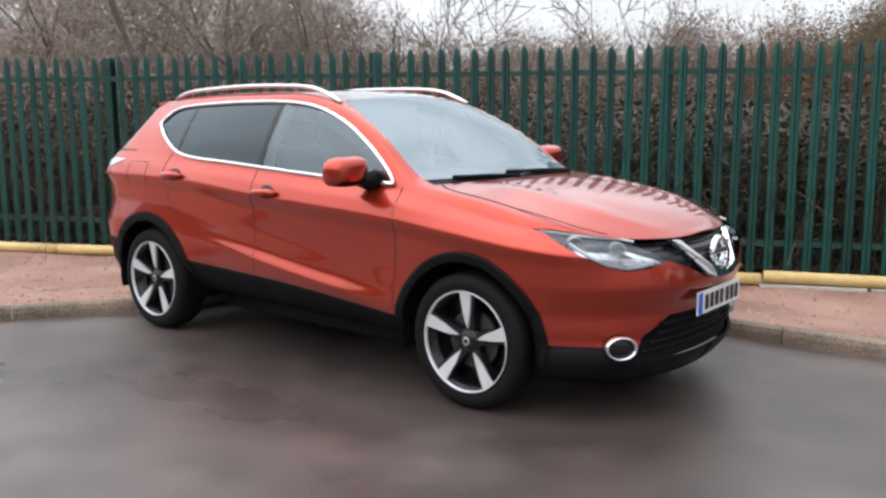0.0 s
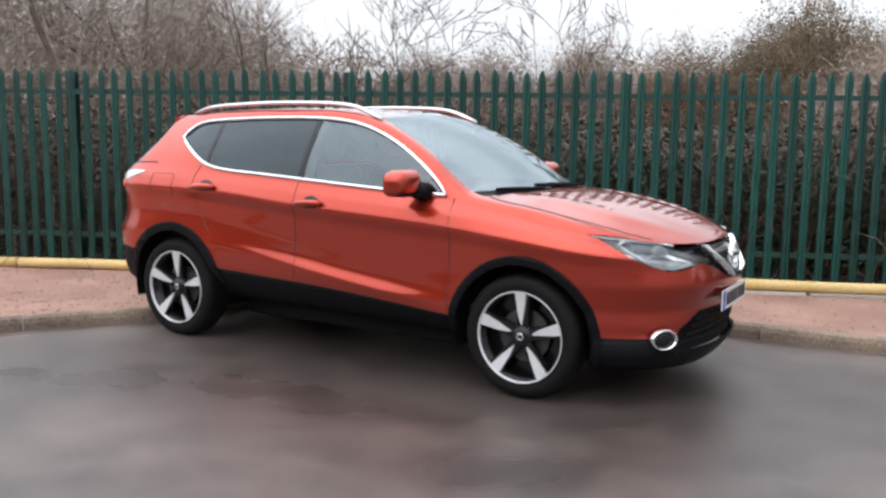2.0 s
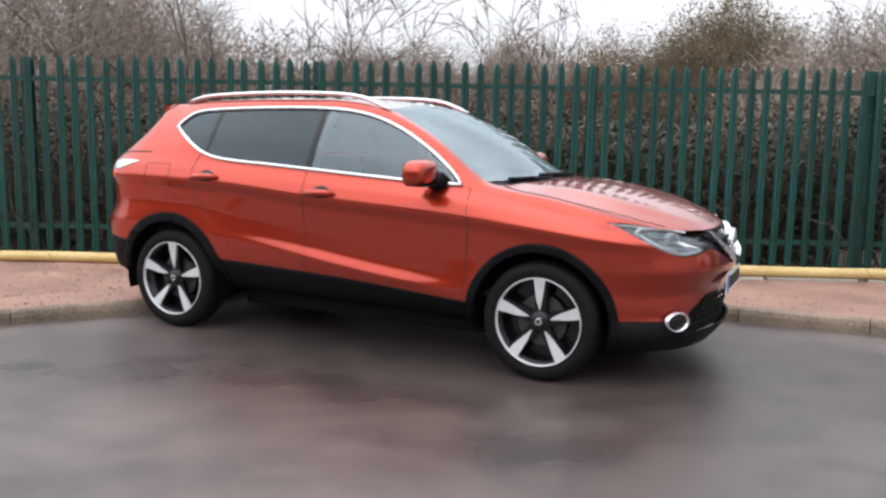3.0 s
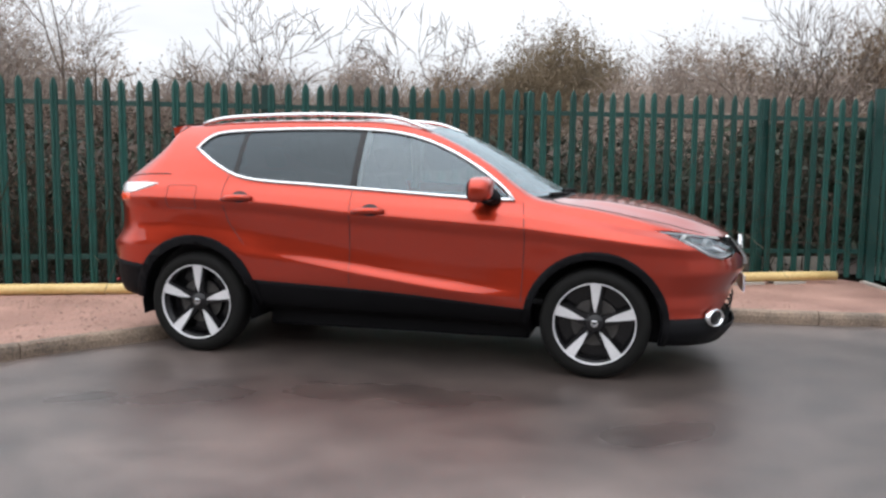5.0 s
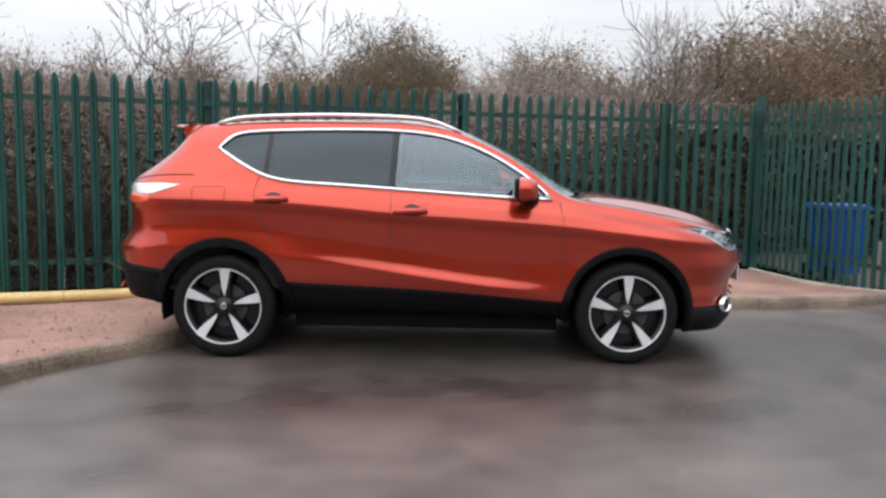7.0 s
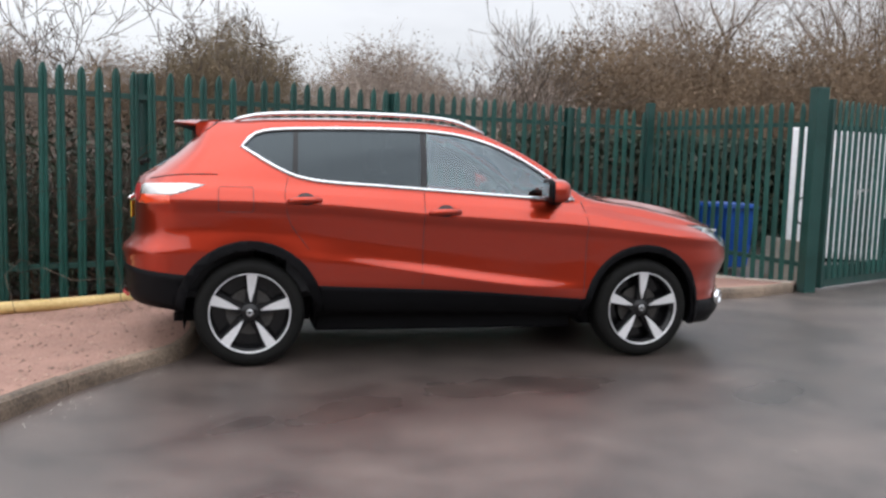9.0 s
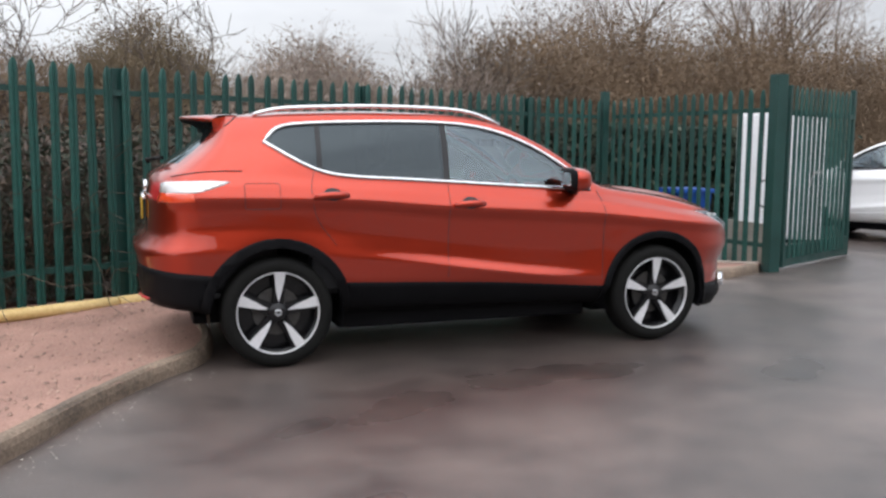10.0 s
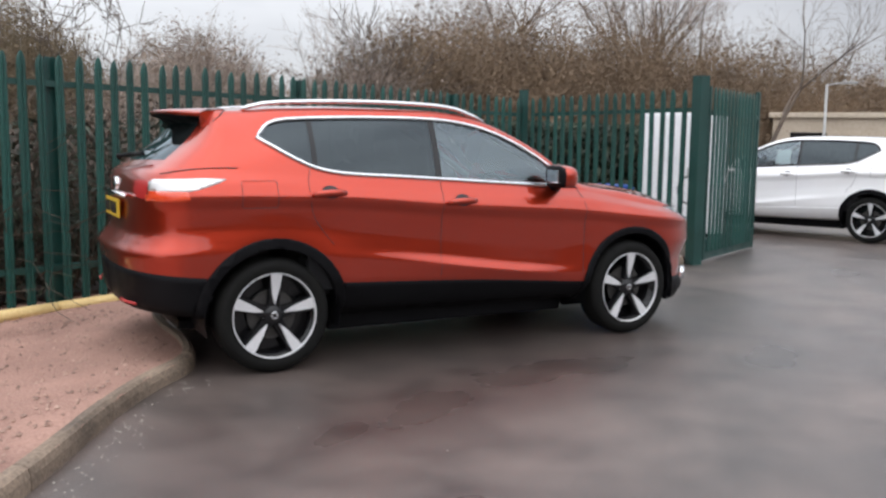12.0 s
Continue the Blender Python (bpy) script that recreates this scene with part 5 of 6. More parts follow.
for sy in (-1, 1):
    q = radians(40 * sy)
    for nm, prof, mat, lab in (("fog_lamp_ring", [(0.062, -0.01), (0.067, 0.008), (0.073, 0.007), (0.078, -0.02)], M_CHROME, "chrome fog lamp ring"), ("fog_lamp", [(0.0, -0.004), (0.04, -0.002), (0.060, -0.012)], M_GLOSSBLK, "dark fog lamp")):
        bm = lathe(prof, 32, axis="x")
        for v in bm.verts:
            v.co.z *= 0.72
        bmesh.ops.rotate(bm, verts=bm.verts[:], cent=(0, 0, 0), matrix=Matrix.Rotation(q, 3, "Z"))
        bmesh.ops.translate(bm, verts=bm.verts[:], vec=(2.045, sy * 0.632, 0.38))
        part(nm, bm, mat, CAR, lab, smooth=True)

for sy in (-1, 1):
    part("bumper_reflector", tube([(x_rear(0.43) + 0.045, sy * 0.64, 0.43), (x_rear(0.43) + 0.008, sy * 0.52, 0.43), (x_rear(0.43) - 0.002, sy * 0.42, 0.43)], 0.009, 8), M_RED, CAR, "red bumper reflector", smooth=True)
part("tail_badge", lathe([(0.0, -2.064), (0.035, -2.066), (0.045, -2.060), (0.048, -2.045)], 28, axis="x", centre=(0, 0, 1.075)), M_CHROME, CAR, "plain round chrome badge", smooth=True)
part("tailgate_trim", tube([(-2.068, -0.42, 1.025), (-2.074, 0.0, 1.028), (-2.068, 0.42, 1.025)], 0.012, 8), M_CHROME, CAR, "chrome strip over the rear plate", smooth=True)

# cabin
def car_seat(x, y, w=0.50, rear=False):
    root = empty("seat")
    root.parent = CAR
    part("seat_base", boxed(x - 0.25, x + 0.27, y - w / 2, y + w / 2, 0.50, 0.68, 0.05), M_SEAT, root)
    m = Matrix.Translation((x - 0.24, y, 0.62)) @ Matrix.Rotation(radians(-16), 4, "Y")
    part("seat_back", boxed(-0.07, 0.07, -w / 2, w / 2, 0.0, 0.60, 0.05, m), M_SEAT, root)
    for o in ((0,) if not rear else (-w * 0.3, w * 0.3)):
        part("headrest", boxed(-0.05, 0.05, o - 0.12, o + 0.12, 0.63, 0.80, 0.04, m), M_SEAT, root)


car_seat(0.05, -0.36)
car_seat(0.05, 0.36)
car_seat(-0.85, 0.0, 1.2, True)
part("dashboard", boxed(0.62, 1.02, -0.70, 0.70, 0.70, 1.04, 0.06), M_CABIN, CAR)
part("cabin_floor", boxed(-1.75, 1.0, -0.72, 0.72, 0.42, 0.46, 0.01), M_CABIN, CAR)
part("door_lining", boxed(-1.1, 0.85, -0.795, -0.775, 0.46, 1.05, 0.01), M_CABIN, CAR)
part("door_lining", boxed(-1.1, 0.85, 0.775, 0.795, 0.46, 1.05, 0.01), M_CABIN, CAR)
part("boot_lining", boxed(-1.80, -1.30, -0.70, 0.70, 0.46, 1.10, 0.03), M_CABIN, CAR)
m = Matrix.Translation((0.50, -0.36, 0.98)) @ Matrix.Rotation(radians(-24), 4, "Y")
part("steering_wheel", tube([m @ Vector((0, 0.185 * math.cos(a), 0.185 * math.sin(a))) for a in np.linspace(0, 2 * math.pi, 32, endpoint=False)], 0.016, 8, closed=True), M_CABIN, CAR, smooth=True)
for sy in (-1, 1):
    part("pillar_trim", tube([(-0.24, sy * 0.76, 1.08), (-0.22, sy * 0.70, 1.28), (-0.20, sy * 0.60, 1.48)], 0.035, 8), M_HEADLIN, CAR, "pale grey pillar trim", smooth=True)
    part("pillar_trim", tube([(0.84, sy * 0.70, 1.10), (0.55, sy * 0.63, 1.28), (0.24, sy * 0.56, 1.44)], 0.028, 8), M_HEADLIN, CAR, smooth=True)
part("interior_mirror", boxed(0.36, 0.385, -0.12, 0.12, 1.36, 1.42, 0.01), M_CABIN, CAR)


# ---- vehicles and things past the gate ----
def white_car(m):
    """A second crossover of the same class, in white."""
    ob = copy_thing(CAR, m)
    ob.name = "white_crossover_car"
    tagged(ob, "white crossover car with dark windows parked beyond the gate", "car")
    for o in ob.children_recursive:
        if o.type == "MESH" and o.data.materials and o.data.materials[0] == M_PAINT:
            o.data = o.data.copy()
            o.data.materials[0] = M_WHITE
            if "label" in o:
                o["label"] = "white painted shell"
    m_sheet = Matrix.Translation((0.03, 0.742, 1.25)) @ Matrix.Rotation(radians(25), 4, "X")
    part("price_sheet", boxed(-0.11, 0.11, -0.002, 0.002, -0.12, 0.12, 0.0, m_sheet), M_PLATEW, ob, "white paper sheet inside the side window")
    for o in list(ob.children_recursive):
        kind = o.name.split(".")[0]
        if kind == "roof_rail":
            bpy.data.objects.remove(o)
        elif kind in ("lower_cladding", "window_surround"):
            o.data = o.data.copy()
            o.data.materials[0] = M_WHITE if kind == "lower_cladding" else M_INK
            o["label"] = "white painted lower body" if kind == "lower_cladding" else "black window edge"
    return ob


white_car(pose(9.15, 4.15, 0, 0, 0, 110))


def steel_cabinet(at, yaw):
    root = empty("storage_cabinet", pose(*at, 0, 0, yaw))
    tagged(root, "tall white steel cabinet standing behind the palisade", "cabinet")
    part("carcass", boxed(-0.62, 0.62, 0.0, 0.55, 0.06, 1.90, 0.01), M_VAN, root)
    for x0, x1 in ((-0.615, -0.004), (0.004, 0.615)):
        d = part("door", boxed(x0, x1, -0.022, -0.002, 0.10, 1.87, 0.004), M_VAN, root)
        part("handle", boxed(*((-0.06, -0.04) if x0 < -0.1 else (0.04, 0.06)), -0.045, -0.023, 0.92, 1.06, 0.003), M_STEEL, d)
    part("plinth", boxed(-0.60, 0.60, 0.03, 0.52, 0.0, 0.059), M_PLASTIC, root)
    return root


steel_cabinet((6.85, 4.42, 0.0), -42)


def low_board(a, b, h, label):
    a, b = Vector(a), Vector(b)
    d = b - a
    root = empty("board", Matrix.Translation(a) @ Matrix.Rotation(math.atan2(d.y, d.x), 4, "Z"))
    tagged(root, label, "board")
    part("panel", boxed(0, d.length, -0.012, 0.012, 0.0, h, 0.003), M_BLOCK, root)
    for t in (0.08, d.length - 0.08):
        part("batten", boxed(t - 0.025, t + 0.025, 0.014, 0.055, 0.0, h - 0.02, 0.003), M_BLOCK, root)


low_board((4.86, 3.05, 0), (4.82, 2.10, 0), 0.50, "low off-white board propped behind the return fence")
low_board(on_fence(2.75, 0.34), on_fence(3.95, 0.34), 0.17, "low pale board along the foot of the fence")


def marker_post(at):
    root = empty("marker_post", Matrix.Translation(at))
    tagged(root, "thin red marker post with white band by the gate", "post")
    part("stem", tube([(0, 0, 0), (0, 0, 0.92)], 0.028, 10), M_RED, root, smooth=True)
    part("band", tube([(0, 0, 0.62), (0, 0, 0.72)], 0.0295, 10), M_PLATEW, root, smooth=True)


marker_post((4.88, 2.16, 0))
bm = tube([(4.70 + 0.03 * math.cos(a), 1.94 + 0.25 * (1 - math.cos(a)) * 0.6, 0.86 + 0.16 * math.sin(a)) for a in np.linspace(0, 2 * math.pi, 28, endpoint=False)], 0.010, 6, closed=True)
tagged(part("cable_loop", bm, M_INK, smooth=True), "black locking cable looped on the gate post", "cable")


def portacabin(a, b, depth, h):
    a, b = Vector(a), Vector(b)
    d = b - a
    L = d.length
    root = empty("cabin_building", Matrix.Translation(a) @ Matrix.Rotation(math.atan2(d.y, d.x), 4, "Z"))
    tagged(root, "low beige flat-roofed building across the yard", "building")
    part("wall", boxed(0, L, 0, depth, 0, h, 0.02), M_BEIGE, root)
    part("roof", boxed(-0.12, L + 0.12, -0.12, depth + 0.12, h + 0.003, h + 0.16, 0.02), M_BEIGE, root)
    for k in range(5):
        x = 1.0 + k * (L - 2) / 4
        w = part("window", boxed(x - 0.5, x + 0.5, -0.02, 0.03, 0.9, 1.9, 0.01), M_GLOSSBLK, root)
        part("sill", boxed(x - 0.55, x + 0.55, -0.06, -0.021, 0.84, 0.899, 0.005), M_BLOCK, w)


portacabin((18.4, 12.9, 0), (28.0, 2.2, 0), 4.0, 2.32)


def shed(a, b, depth, h, ridge):
    a, b = Vector(a), Vector(b)
    d = b - a
    L = d.length
    root = empty("industrial_shed", Matrix.Translation(a) @ Matrix.Rotation(math.atan2(d.y, d.x), 4, "Z"))
    tagged(root, "distant grey clad industrial shed with pitched roof", "building")
    part("wall", boxed(0, L, 0, depth, 0, h), M_GREYWALL, root)
    bm = bmesh.new()
    vs = [bm.verts.new(p) for p in ((-0.3, -0.4, h + 0.004), (L + 0.3, -0.4, h + 0.004), (L + 0.3, depth / 2, ridge), (-0.3, depth / 2, ridge), (-0.3, depth + 0.4, h + 0.004), (L + 0.3, depth + 0.4, h + 0.004))]
    for f in ((0, 1, 2, 3), (3, 2, 5, 4), (0, 3, 4), (1, 5, 2), (0, 4, 5, 1)):
        bm.faces.new([vs[i] for i in f])
    part("roof", bm, M_GREYWALL, root)
    for k in range(14):
        x = L * (k + 0.5) / 14
        part("cladding_rib", boxed(x - 0.06, x + 0.06, -0.05, -0.002, 0.1, h), M_GREYWALL, root)


shed((37, 24, 0), (52, 4, 0), 14, 4.6, 6.4)


def lamp_post(at, h, yaw):
    root = empty("street_lamp", pose(*at, 0, 0, yaw))
    tagged(root, "slim pale steel lamp post with short arm", "street lamp")
    part("column", tube([(0, 0, 0), (0, 0, 1.0), (0, 0, h)], [0.06, 0.045, 0.035], 10), M_STEEL, root, smooth=True)
    part("arm", tube([(0, 0, h - 0.02), (0.25, 0, h + 0.02), (0.5, 0, h + 0.03)], 0.025, 8), M_STEEL, root, smooth=True)
    part("lantern", boxed(0.42, 0.80, -0.08, 0.08, h, h + 0.07, 0.02), M_STEEL, root)


lamp_post((18.8, 11.4, 0), 3.25, -45)


# ---- bare trees and brush ----
def rand_dir(rng, spread):
    v = rng.normal(size=3)
    v /= np.linalg.norm(v)
    return v * spread


def grow(rng, p, d, length, r, depth, out, droop=0.0, kids=(3, 5), wild=0.35):
    """Branches that taper, bend and fork."""
    n = 4 if depth > 1 else 3
    step = length / n
    nodes = []
    for i in range(n):
        d = d + rand_dir(rng, wild * 0.5) + np.array([0, 0, 0.10 - droop])
        d /= np.linalg.norm(d)
        q = p + d * step
        r1 = r * (1 - 0.62 * (i + 1) / n)
        r0 = r * (1 - 0.62 * i / n)
        out.append((*p, *q, r0, r1, depth))
        nodes.append((q, d, r1))
        p = q
    if depth == 0:
        return
    for _ in range(rng.integers(*kids) + (1 if depth < 3 else 0)):
        q, dd, rr = nodes[rng.integers(0 if depth < 3 else 1, n)]
        nd = dd + rand_dir(rng, 0.85)
        nd[2] = max(nd[2], -0.15)
        nd /= np.linalg.norm(nd)
        grow(rng, q, nd, length * rng.uniform(0.5, 0.75), rr * 0.72, depth - 1, out, droop, kids, wild)


def bare_tree(x, y, z, h, r, seed, label, lean=(0, 0), stems=1, depth=4, kids=(3, 5), mat=None, fine=0.0034):
    rng = np.random.default_rng(seed)
    out = []
    for s in range(stems):
        d = np.array([lean[0] + rng.normal() * (0.12 if stems == 1 else 0.35), lean[1] + rng.normal() * (0.12 if stems == 1 else 0.35), 1.0])
        grow(rng, np.array([x + rng.normal() * 0.08 * (stems > 1), y + rng.normal() * 0.08 * (stems > 1), z]), d / np.linalg.norm(d), h * 0.45 * rng.uniform(0.85, 1.1), r, depth, out, kids=kids)
    root = empty("tree", Matrix.Identity(4))
    tagged(root, label, "tree")
    trunk = [o[:8] for o in out if o[8] >= depth - 1]
    crown = [o[:8] for o in out if o[8] < depth - 1]
    crown = [(*c[:6], max(c[6], fine), max(c[7], fine * 0.75)) for c in crown]
    prisms("trunk", trunk, M_BARK, root, sides=7)
    prisms("crown", crown, mat or M_TWIG, root, sides=3)
    return root


def brush_segs(rng, cx, cy, z0, rx, ry, h, n, thick, seg=0.45):
    """Thin crooked stems that fill a rounded clump."""
    out = []
    for _ in range(n):
        a, q = rng.uniform(0, 2 * math.pi), rng.uniform(0, 1) ** 0.5
        px, py = cx + rx * q * math.cos(a), cy + ry * q * math.sin(a)
        top = h * (1 - 0.75 * q ** 2.2) * rng.uniform(0.72, 1.06)
        zz = z0 + top * rng.uniform(0.0, 0.8)
        p = np.array([px, py, zz])
        d = np.array([0.5 * math.cos(a) * q + rng.normal() * 0.5, 0.5 * math.sin(a) * q + rng.normal() * 0.5, rng.uniform(0.2, 1.2)])
        r = thick * rng.uniform(0.5, 1.4)
        for i in range(3):
            d = d / np.linalg.norm(d) + rng.normal(size=3) * 0.45
            d /= np.linalg.norm(d)
            e = p + d * seg * rng.uniform(0.5, 1.1)
            if e[2] > z0 + top * 1.05 or e[2] < z0:
                break
            out.append((*p, *e, r, r * 0.6))
            if rng.random() < 0.5:
                f = p + (d + rng.normal(size=3) * 0.7) * seg * 0.5
                out.append((*p, *f, r * 0.6, r * 0.3))
            p, r = e, r * 0.6
    return out


def leaf_cloud(name, n, place, size, mat, label, category, seed):
    """Many small folded leaves in one mesh."""
    rng = np.random.default_rng(seed)
    c = np.array([place(rng) for _ in range(n)])
    a = rng.normal(size=(n, 3))
    a /= np.linalg.norm(a, axis=1, keepdims=True)
    b = np.cross(a, rng.normal(size=(n, 3)))
    b /= np.linalg.norm(b, axis=1, keepdims=True)
    nn = np.cross(a, b)
    s = size * rng.uniform(0.6, 1.5, size=(n, 1))
    v = np.stack([c - a * s, c + b * s * 0.5 + nn * s * 0.22, c + a * s, c - b * s * 0.5 + nn * s * 0.22], 1).reshape(-1, 3)
    base = (np.arange(n) * 4)[:, None]
    f = np.concatenate([base + np.array([[0, 1, 2]]), base + np.array([[0, 2, 3]])])
    ob = mesh_object(name, v, f, mat)
    return tagged(ob, label, category, kind="stuff")


def clump(cx, cy, r, h, n, seed, mat, label, thick=0.012, z0=0.1, ry=None, seg=0.45, name="bush", category="bush", leaves=6500, size=0.055, spread=0.07):
    rng = np.random.default_rng(seed)
    segs = brush_segs(rng, cx, cy, z0, r, ry or r, h, n, thick, seg)
    root = empty(name)
    tagged(root, label, category)
    tagged(prisms("branchwork", segs, mat, root), kind="stuff")
    sticks = np.array(segs)

    def spot(g):
        k = sticks[g.integers(0, len(sticks))]
        return tuple(k[:3] + (k[3:6] - k[:3]) * g.uniform(0.1, 1.0) + g.normal(size=3) * spread)

    if leaves:
        ob = leaf_cloud("dead_foliage", leaves, spot, size, mat, "", "", seed + 900)
        ob.parent = root
    return root


# haze is painted in: far twigs and brush get paler colours than near ones
M_FARTWIG = surface("far_twigs_haze_tint", (0.21, 0.165, 0.135), (0.40, 0.325, 0.275), 0.6, (0.8, 0.95), piece=0.35, island=True)
M_FARBRUSH = surface("far_brush_haze_tint", (0.13, 0.088, 0.054), (0.26, 0.182, 0.118), 0.6, (0.8, 0.95), piece=0.14, island=True)
M_OLIVE = surface("olive_brown_brush", (0.13, 0.096, 0.058), (0.25, 0.190, 0.122), 0.8, (0.8, 0.95), piece=0.14, island=True)


def undergrowth():
    """Brambles and dead stems right behind the pales."""
    rng = np.random.default_rng(5)
    segs, dark = [], []
    for _ in range(5200):
        s, off = rng.uniform(-16, 4.4), 0.3 + 3.0 * rng.random() ** 1.3
        b = on_fence(s, off)
        if b.x > 4.0:
            continue
        p = np.array([b.x, b.y, -0.05 + 0.1 * off])
        d = np.array([rng.normal() * 0.35, rng.normal() * 0.35, 1.0])
        r = rng.uniform(0.004, 0.013)
        for i in range(rng.integers(3, 6)):
            d = d / np.linalg.norm(d) + rng.normal(size=3) * 0.28 - np.array([0, 0, 0.10 * i])
            d /= np.linalg.norm(d)
            e = p + d * rng.uniform(0.25, 0.55)
            if e[2] > 1.9 + 0.25 * rng.normal():
                break
            (dark if rng.random() < 0.25 else segs).append((*p, *e, r, r * 0.75))
            p, r = e, r * 0.75
    tagged(prisms("brambles", segs, M_BRUSH), "tangle of dead brown brambles behind the fence", "brambles", kind="stuff")
    tagged(prisms("ivy_stems", dark, M_IVY), "dark green ivy stems among the brambles", "undergrowth", kind="stuff")


undergrowth()


def behind(rng):
    p = on_fence(rng.uniform(-16, 4.0), 0.35 + 3.4 * rng.random() ** 1.2)
    return (p.x, p.y, 0.05 + 1.75 * rng.random() ** 1.5)


leaf_cloud("dead_leaves", 46000, behind, 0.026, M_BRUSH, "dead brown leaves caught in the brambles", "leaves", 8)
leaf_cloud("ivy_leaves", 40000, lambda rng: (lambda p: (p.x, p.y, 0.0 + 1.55 * rng.random() ** 1.5))(on_fence(rng.uniform(-14, 4.0), 0.3 + 2.4 * rng.random())), 0.036, M_IVY, "dark ivy leaves behind the fence", "ivy", 9)


def low_ivy(rng):
    p = on_fence(rng.uniform(-0.5, 3.9), 0.6 + 1.6 * rng.random())
    return (p.x, p.y, 1.15 * rng.random() ** 1.3)


leaf_cloud("ivy_bank", 16000, low_ivy, 0.045, M_IVY, "dark ivy bank close behind the corner of the fence", "ivy", 10)


# leaves added as a hedge in place of dark green mesh sheeting
def hedge_for_mesh_spot(rng):
    t, h = rng.random(), rng.random()
    return (2.8 + 7.4 * t + rng.normal() * 0.15, 6.5 + 0.7 * t + rng.normal() * 0.30, 1.75 * h ** 0.8)


leaf_cloud("evergreen_hedge", 30000, hedge_for_mesh_spot, 0.065, M_IVY, "dark leafy hedge standing in for green mesh sheeting behind the return fence", "hedge", 12)

bare_tree(-3.15, 4.2, 0.1, 4.0, 0.035, 21, "small bare multi-stemmed tree just behind the fence", stems=3, depth=4, kids=(2, 4), mat=M_BARK, fine=0.0055)
bare_tree(-1.3, 6.2, 0.2, 3.5, 0.03, 22, "slender bare sapling leaning over the brambles", lean=(0.3, 0), stems=2, depth=4, kids=(2, 4), mat=M_BARK, fine=0.0055)
bare_tree(-7.5, 6.0, 0.2, 5.0, 0.06, 23, "bare tree with fine upright branches", stems=3, depth=4)
bare_tree(3.7, 10.6, 0.2, 4.3, 0.045, 24, "bare thorny shrub tree with spread branches", stems=5, depth=3, mat=M_BARK, fine=0.006)
bare_tree(5.6, 12.0, 0.2, 5.0, 0.05, 25, "bare shrub tree with thin upright stems", stems=4, depth=3, mat=M_BARK, fine=0.006)
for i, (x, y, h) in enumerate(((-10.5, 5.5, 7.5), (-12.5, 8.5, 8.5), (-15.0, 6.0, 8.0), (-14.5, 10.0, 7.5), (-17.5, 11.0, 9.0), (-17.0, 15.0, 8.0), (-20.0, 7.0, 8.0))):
    bare_tree(x, y, 0.2, h, 0.09, 40 + i, "tall bare tree, paled for haze, in the wood beyond the fence", depth=4, kids=(3, 6), mat=M_FARTWIG)
bare_tree(16.7, 23.0, 0.3, 12.0, 0.16, 60, "large bare tree with spreading crown above the brush", depth=5, kids=(3, 4))
bare_tree(20.5, 22.0, 0.3, 12.0, 0.15, 61, "large bare tree with forked trunk above the brush", stems=2, depth=4, kids=(3, 5))
bare_tree(25.0, 20.0, 0.3, 9.0, 0.15, 62, "leaning bare tree with long low branches", lean=(0.9, -0.5), depth=4, kids=(3, 5))
bare_tree(10.5, 21.0, 0.3, 7.5, 0.08, 63, "thin bare tree above the brush", depth=4)
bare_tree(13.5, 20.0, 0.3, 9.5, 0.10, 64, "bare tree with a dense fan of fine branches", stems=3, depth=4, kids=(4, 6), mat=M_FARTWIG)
bare_tree(19.0, 19.5, 0.3, 10.0, 0.10, 65, "bare tree with a broad crown, paled for haze", stems=3, depth=4, kids=(4, 6), mat=M_FARTWIG)
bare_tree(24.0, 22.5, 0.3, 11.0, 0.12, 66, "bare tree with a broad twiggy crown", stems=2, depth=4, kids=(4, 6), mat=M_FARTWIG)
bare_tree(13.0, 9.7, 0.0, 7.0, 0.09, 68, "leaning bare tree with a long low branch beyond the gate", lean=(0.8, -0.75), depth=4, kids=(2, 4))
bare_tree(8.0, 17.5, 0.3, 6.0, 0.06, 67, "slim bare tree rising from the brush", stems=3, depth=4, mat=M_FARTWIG)

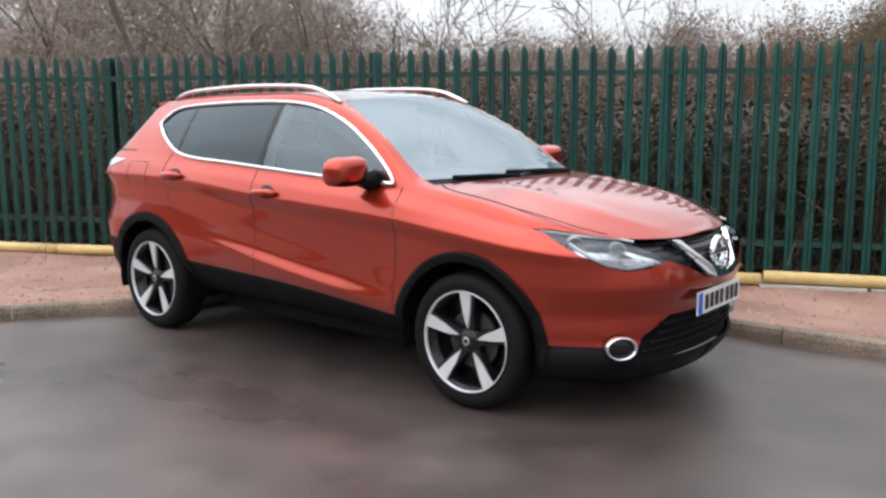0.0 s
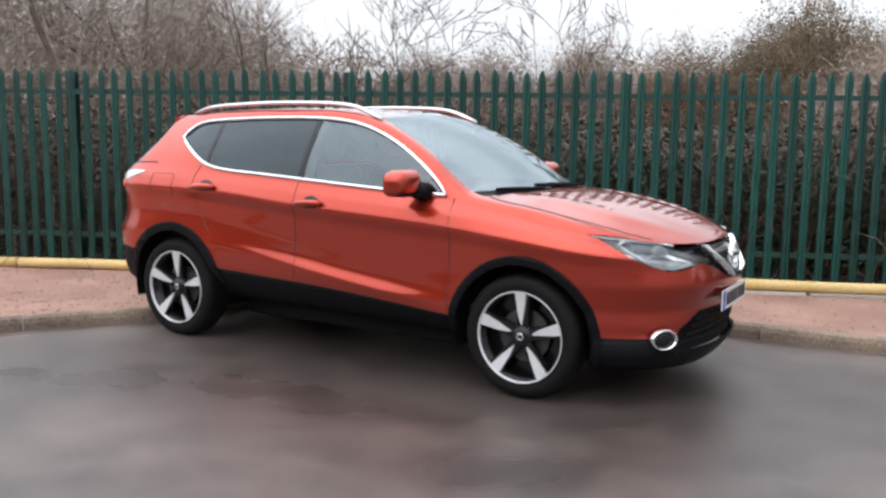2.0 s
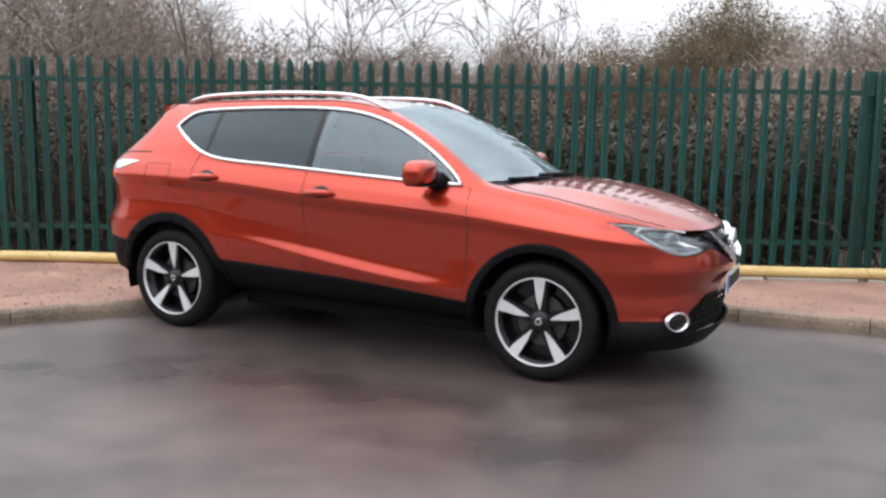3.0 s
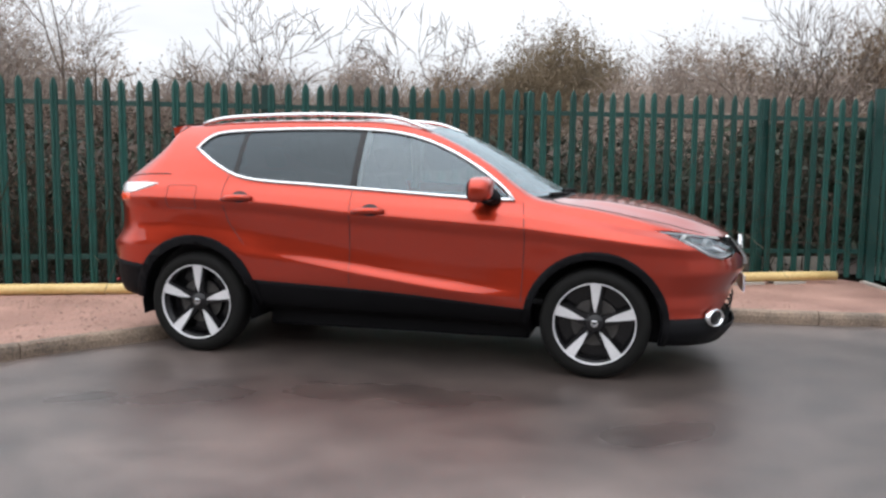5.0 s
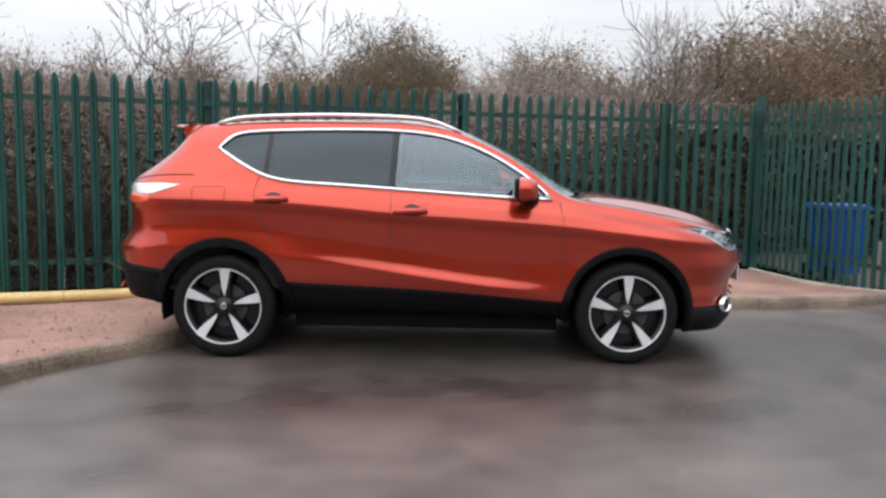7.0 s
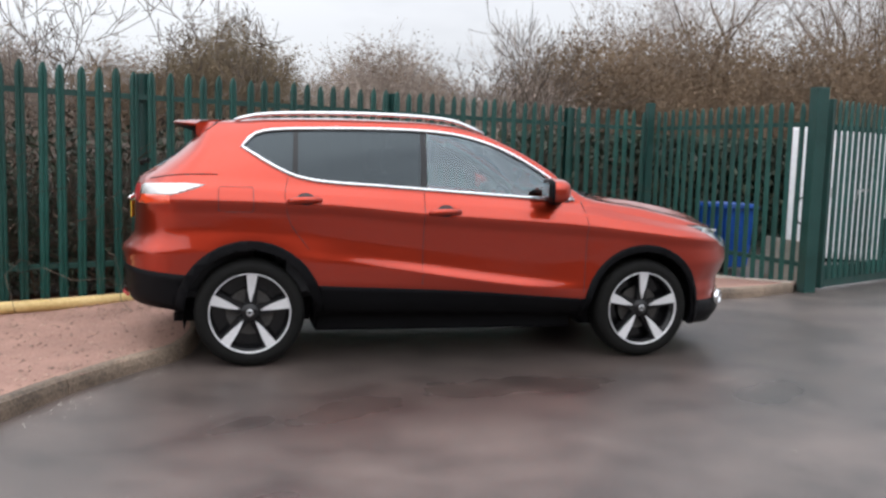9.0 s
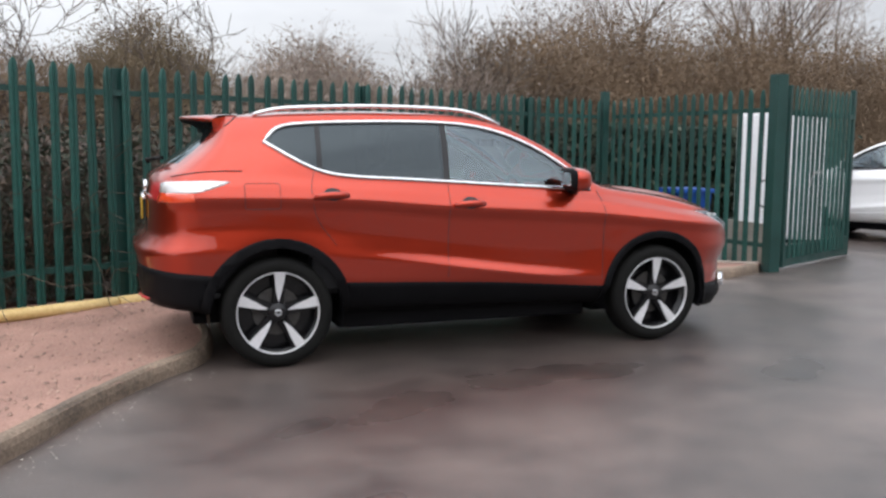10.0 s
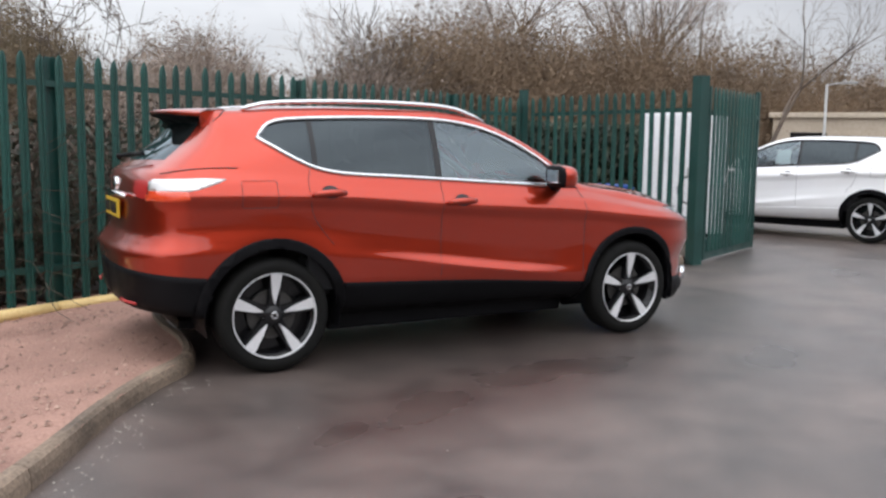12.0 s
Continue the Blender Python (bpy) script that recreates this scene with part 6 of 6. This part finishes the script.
clump(-1.6, 25.6, 3.4, 7.0, 13000, 70, M_OLIVE, "dense rounded olive-brown bush in the distance", 0.010, seg=0.36, leaves=170000, size=0.040, spread=0.15)
clump(4.3, 27.0, 4.2, 6.3, 8000, 72, M_FARBRUSH, "soft brown bush beyond the field edge", 0.012, leaves=90000, size=0.040, spread=0.15)
for i, (x, y, r, h) in enumerate(((-4.9, 23.9, 2.4, 5.3), (-7.8, 21.8, 1.6, 5.2), (-10.5, 20.7, 2.0, 4.9), (-12.9, 20.6, 1.8, 4.9))):
    clump(x, y, r, h, 4200, 74 + i, M_FARBRUSH if i == 0 else M_FARTWIG, "soft brown bush in the distance", 0.010, leaves=50000, size=0.038, spread=0.14)
for i, (x, y, r, h) in enumerate(((2.4, 17.0, 2.5, 4.5), (4.6, 12.2, 2.0, 3.3), (7.2, 13.6, 2.6, 3.8), (10.2, 15.0, 3.0, 4.3), (13.4, 16.0, 3.2, 4.6), (16.8, 16.5, 3.4, 4.6), (20.5, 16.5, 3.4, 4.4), (24.5, 17.5, 4.0, 4.4), (30, 16.5, 4.5, 4.6), (36, 15, 5.0, 5.2))):
    clump(x, y, r * 1.15, h * (1.08 if i < 2 else 1.42), 6500, 80 + i, M_FARBRUSH if i > 1 else M_FARTWIG, "thick brown winter brush on the bank", 0.011, z0=0.0, leaves=24000 if i < 2 else 66000, size=0.038, spread=0.16)
for i in range(13):
    t = i / 12
    x, y = -40 + 40 * t, 16 + 24 * t - 4 * math.sin(t * 3.1)
    clump(x, y, 3.6, 5.0 + 1.2 * math.sin(i * 2.3), 1700, 100 + i, M_FARTWIG, "bare trees paled for haze along the far edge of the field", 0.022, z0=0.0, seg=0.7, name="far_tree_belt", category="trees", leaves=7000, size=0.085)
for i in range(7):
    clump(-17.5 + 2.0 * i, 3.2 + 1.0 * i + 2.2, 1.7, 3.0 + 0.5 * math.sin(i * 1.7), 1700, 130 + i, M_TWIG, "bare brown thicket behind the fence", 0.010, z0=0.0, name="thicket", category="thicket", leaves=5000, size=0.03)
for i, (x, y, h) in enumerate(((-13.5, 6.5, 7.2), (-15.0, 10.5, 8.0), (-17.5, 7.5, 7.5), (-16.5, 13.0, 7.0), (-18.0, 17.0, 7.5), (-20.5, 10.5, 8.5), (-16.0, 14.0, 8.0), (-24.0, 8.0, 8.5))):
    clump(x, y, 2.6, h, 1900, 150 + i, M_FARTWIG, "tall bare wood beyond the fence, paled for haze", 0.013, z0=0.2, seg=0.6, name="wood", category="trees", leaves=3500, size=0.05)
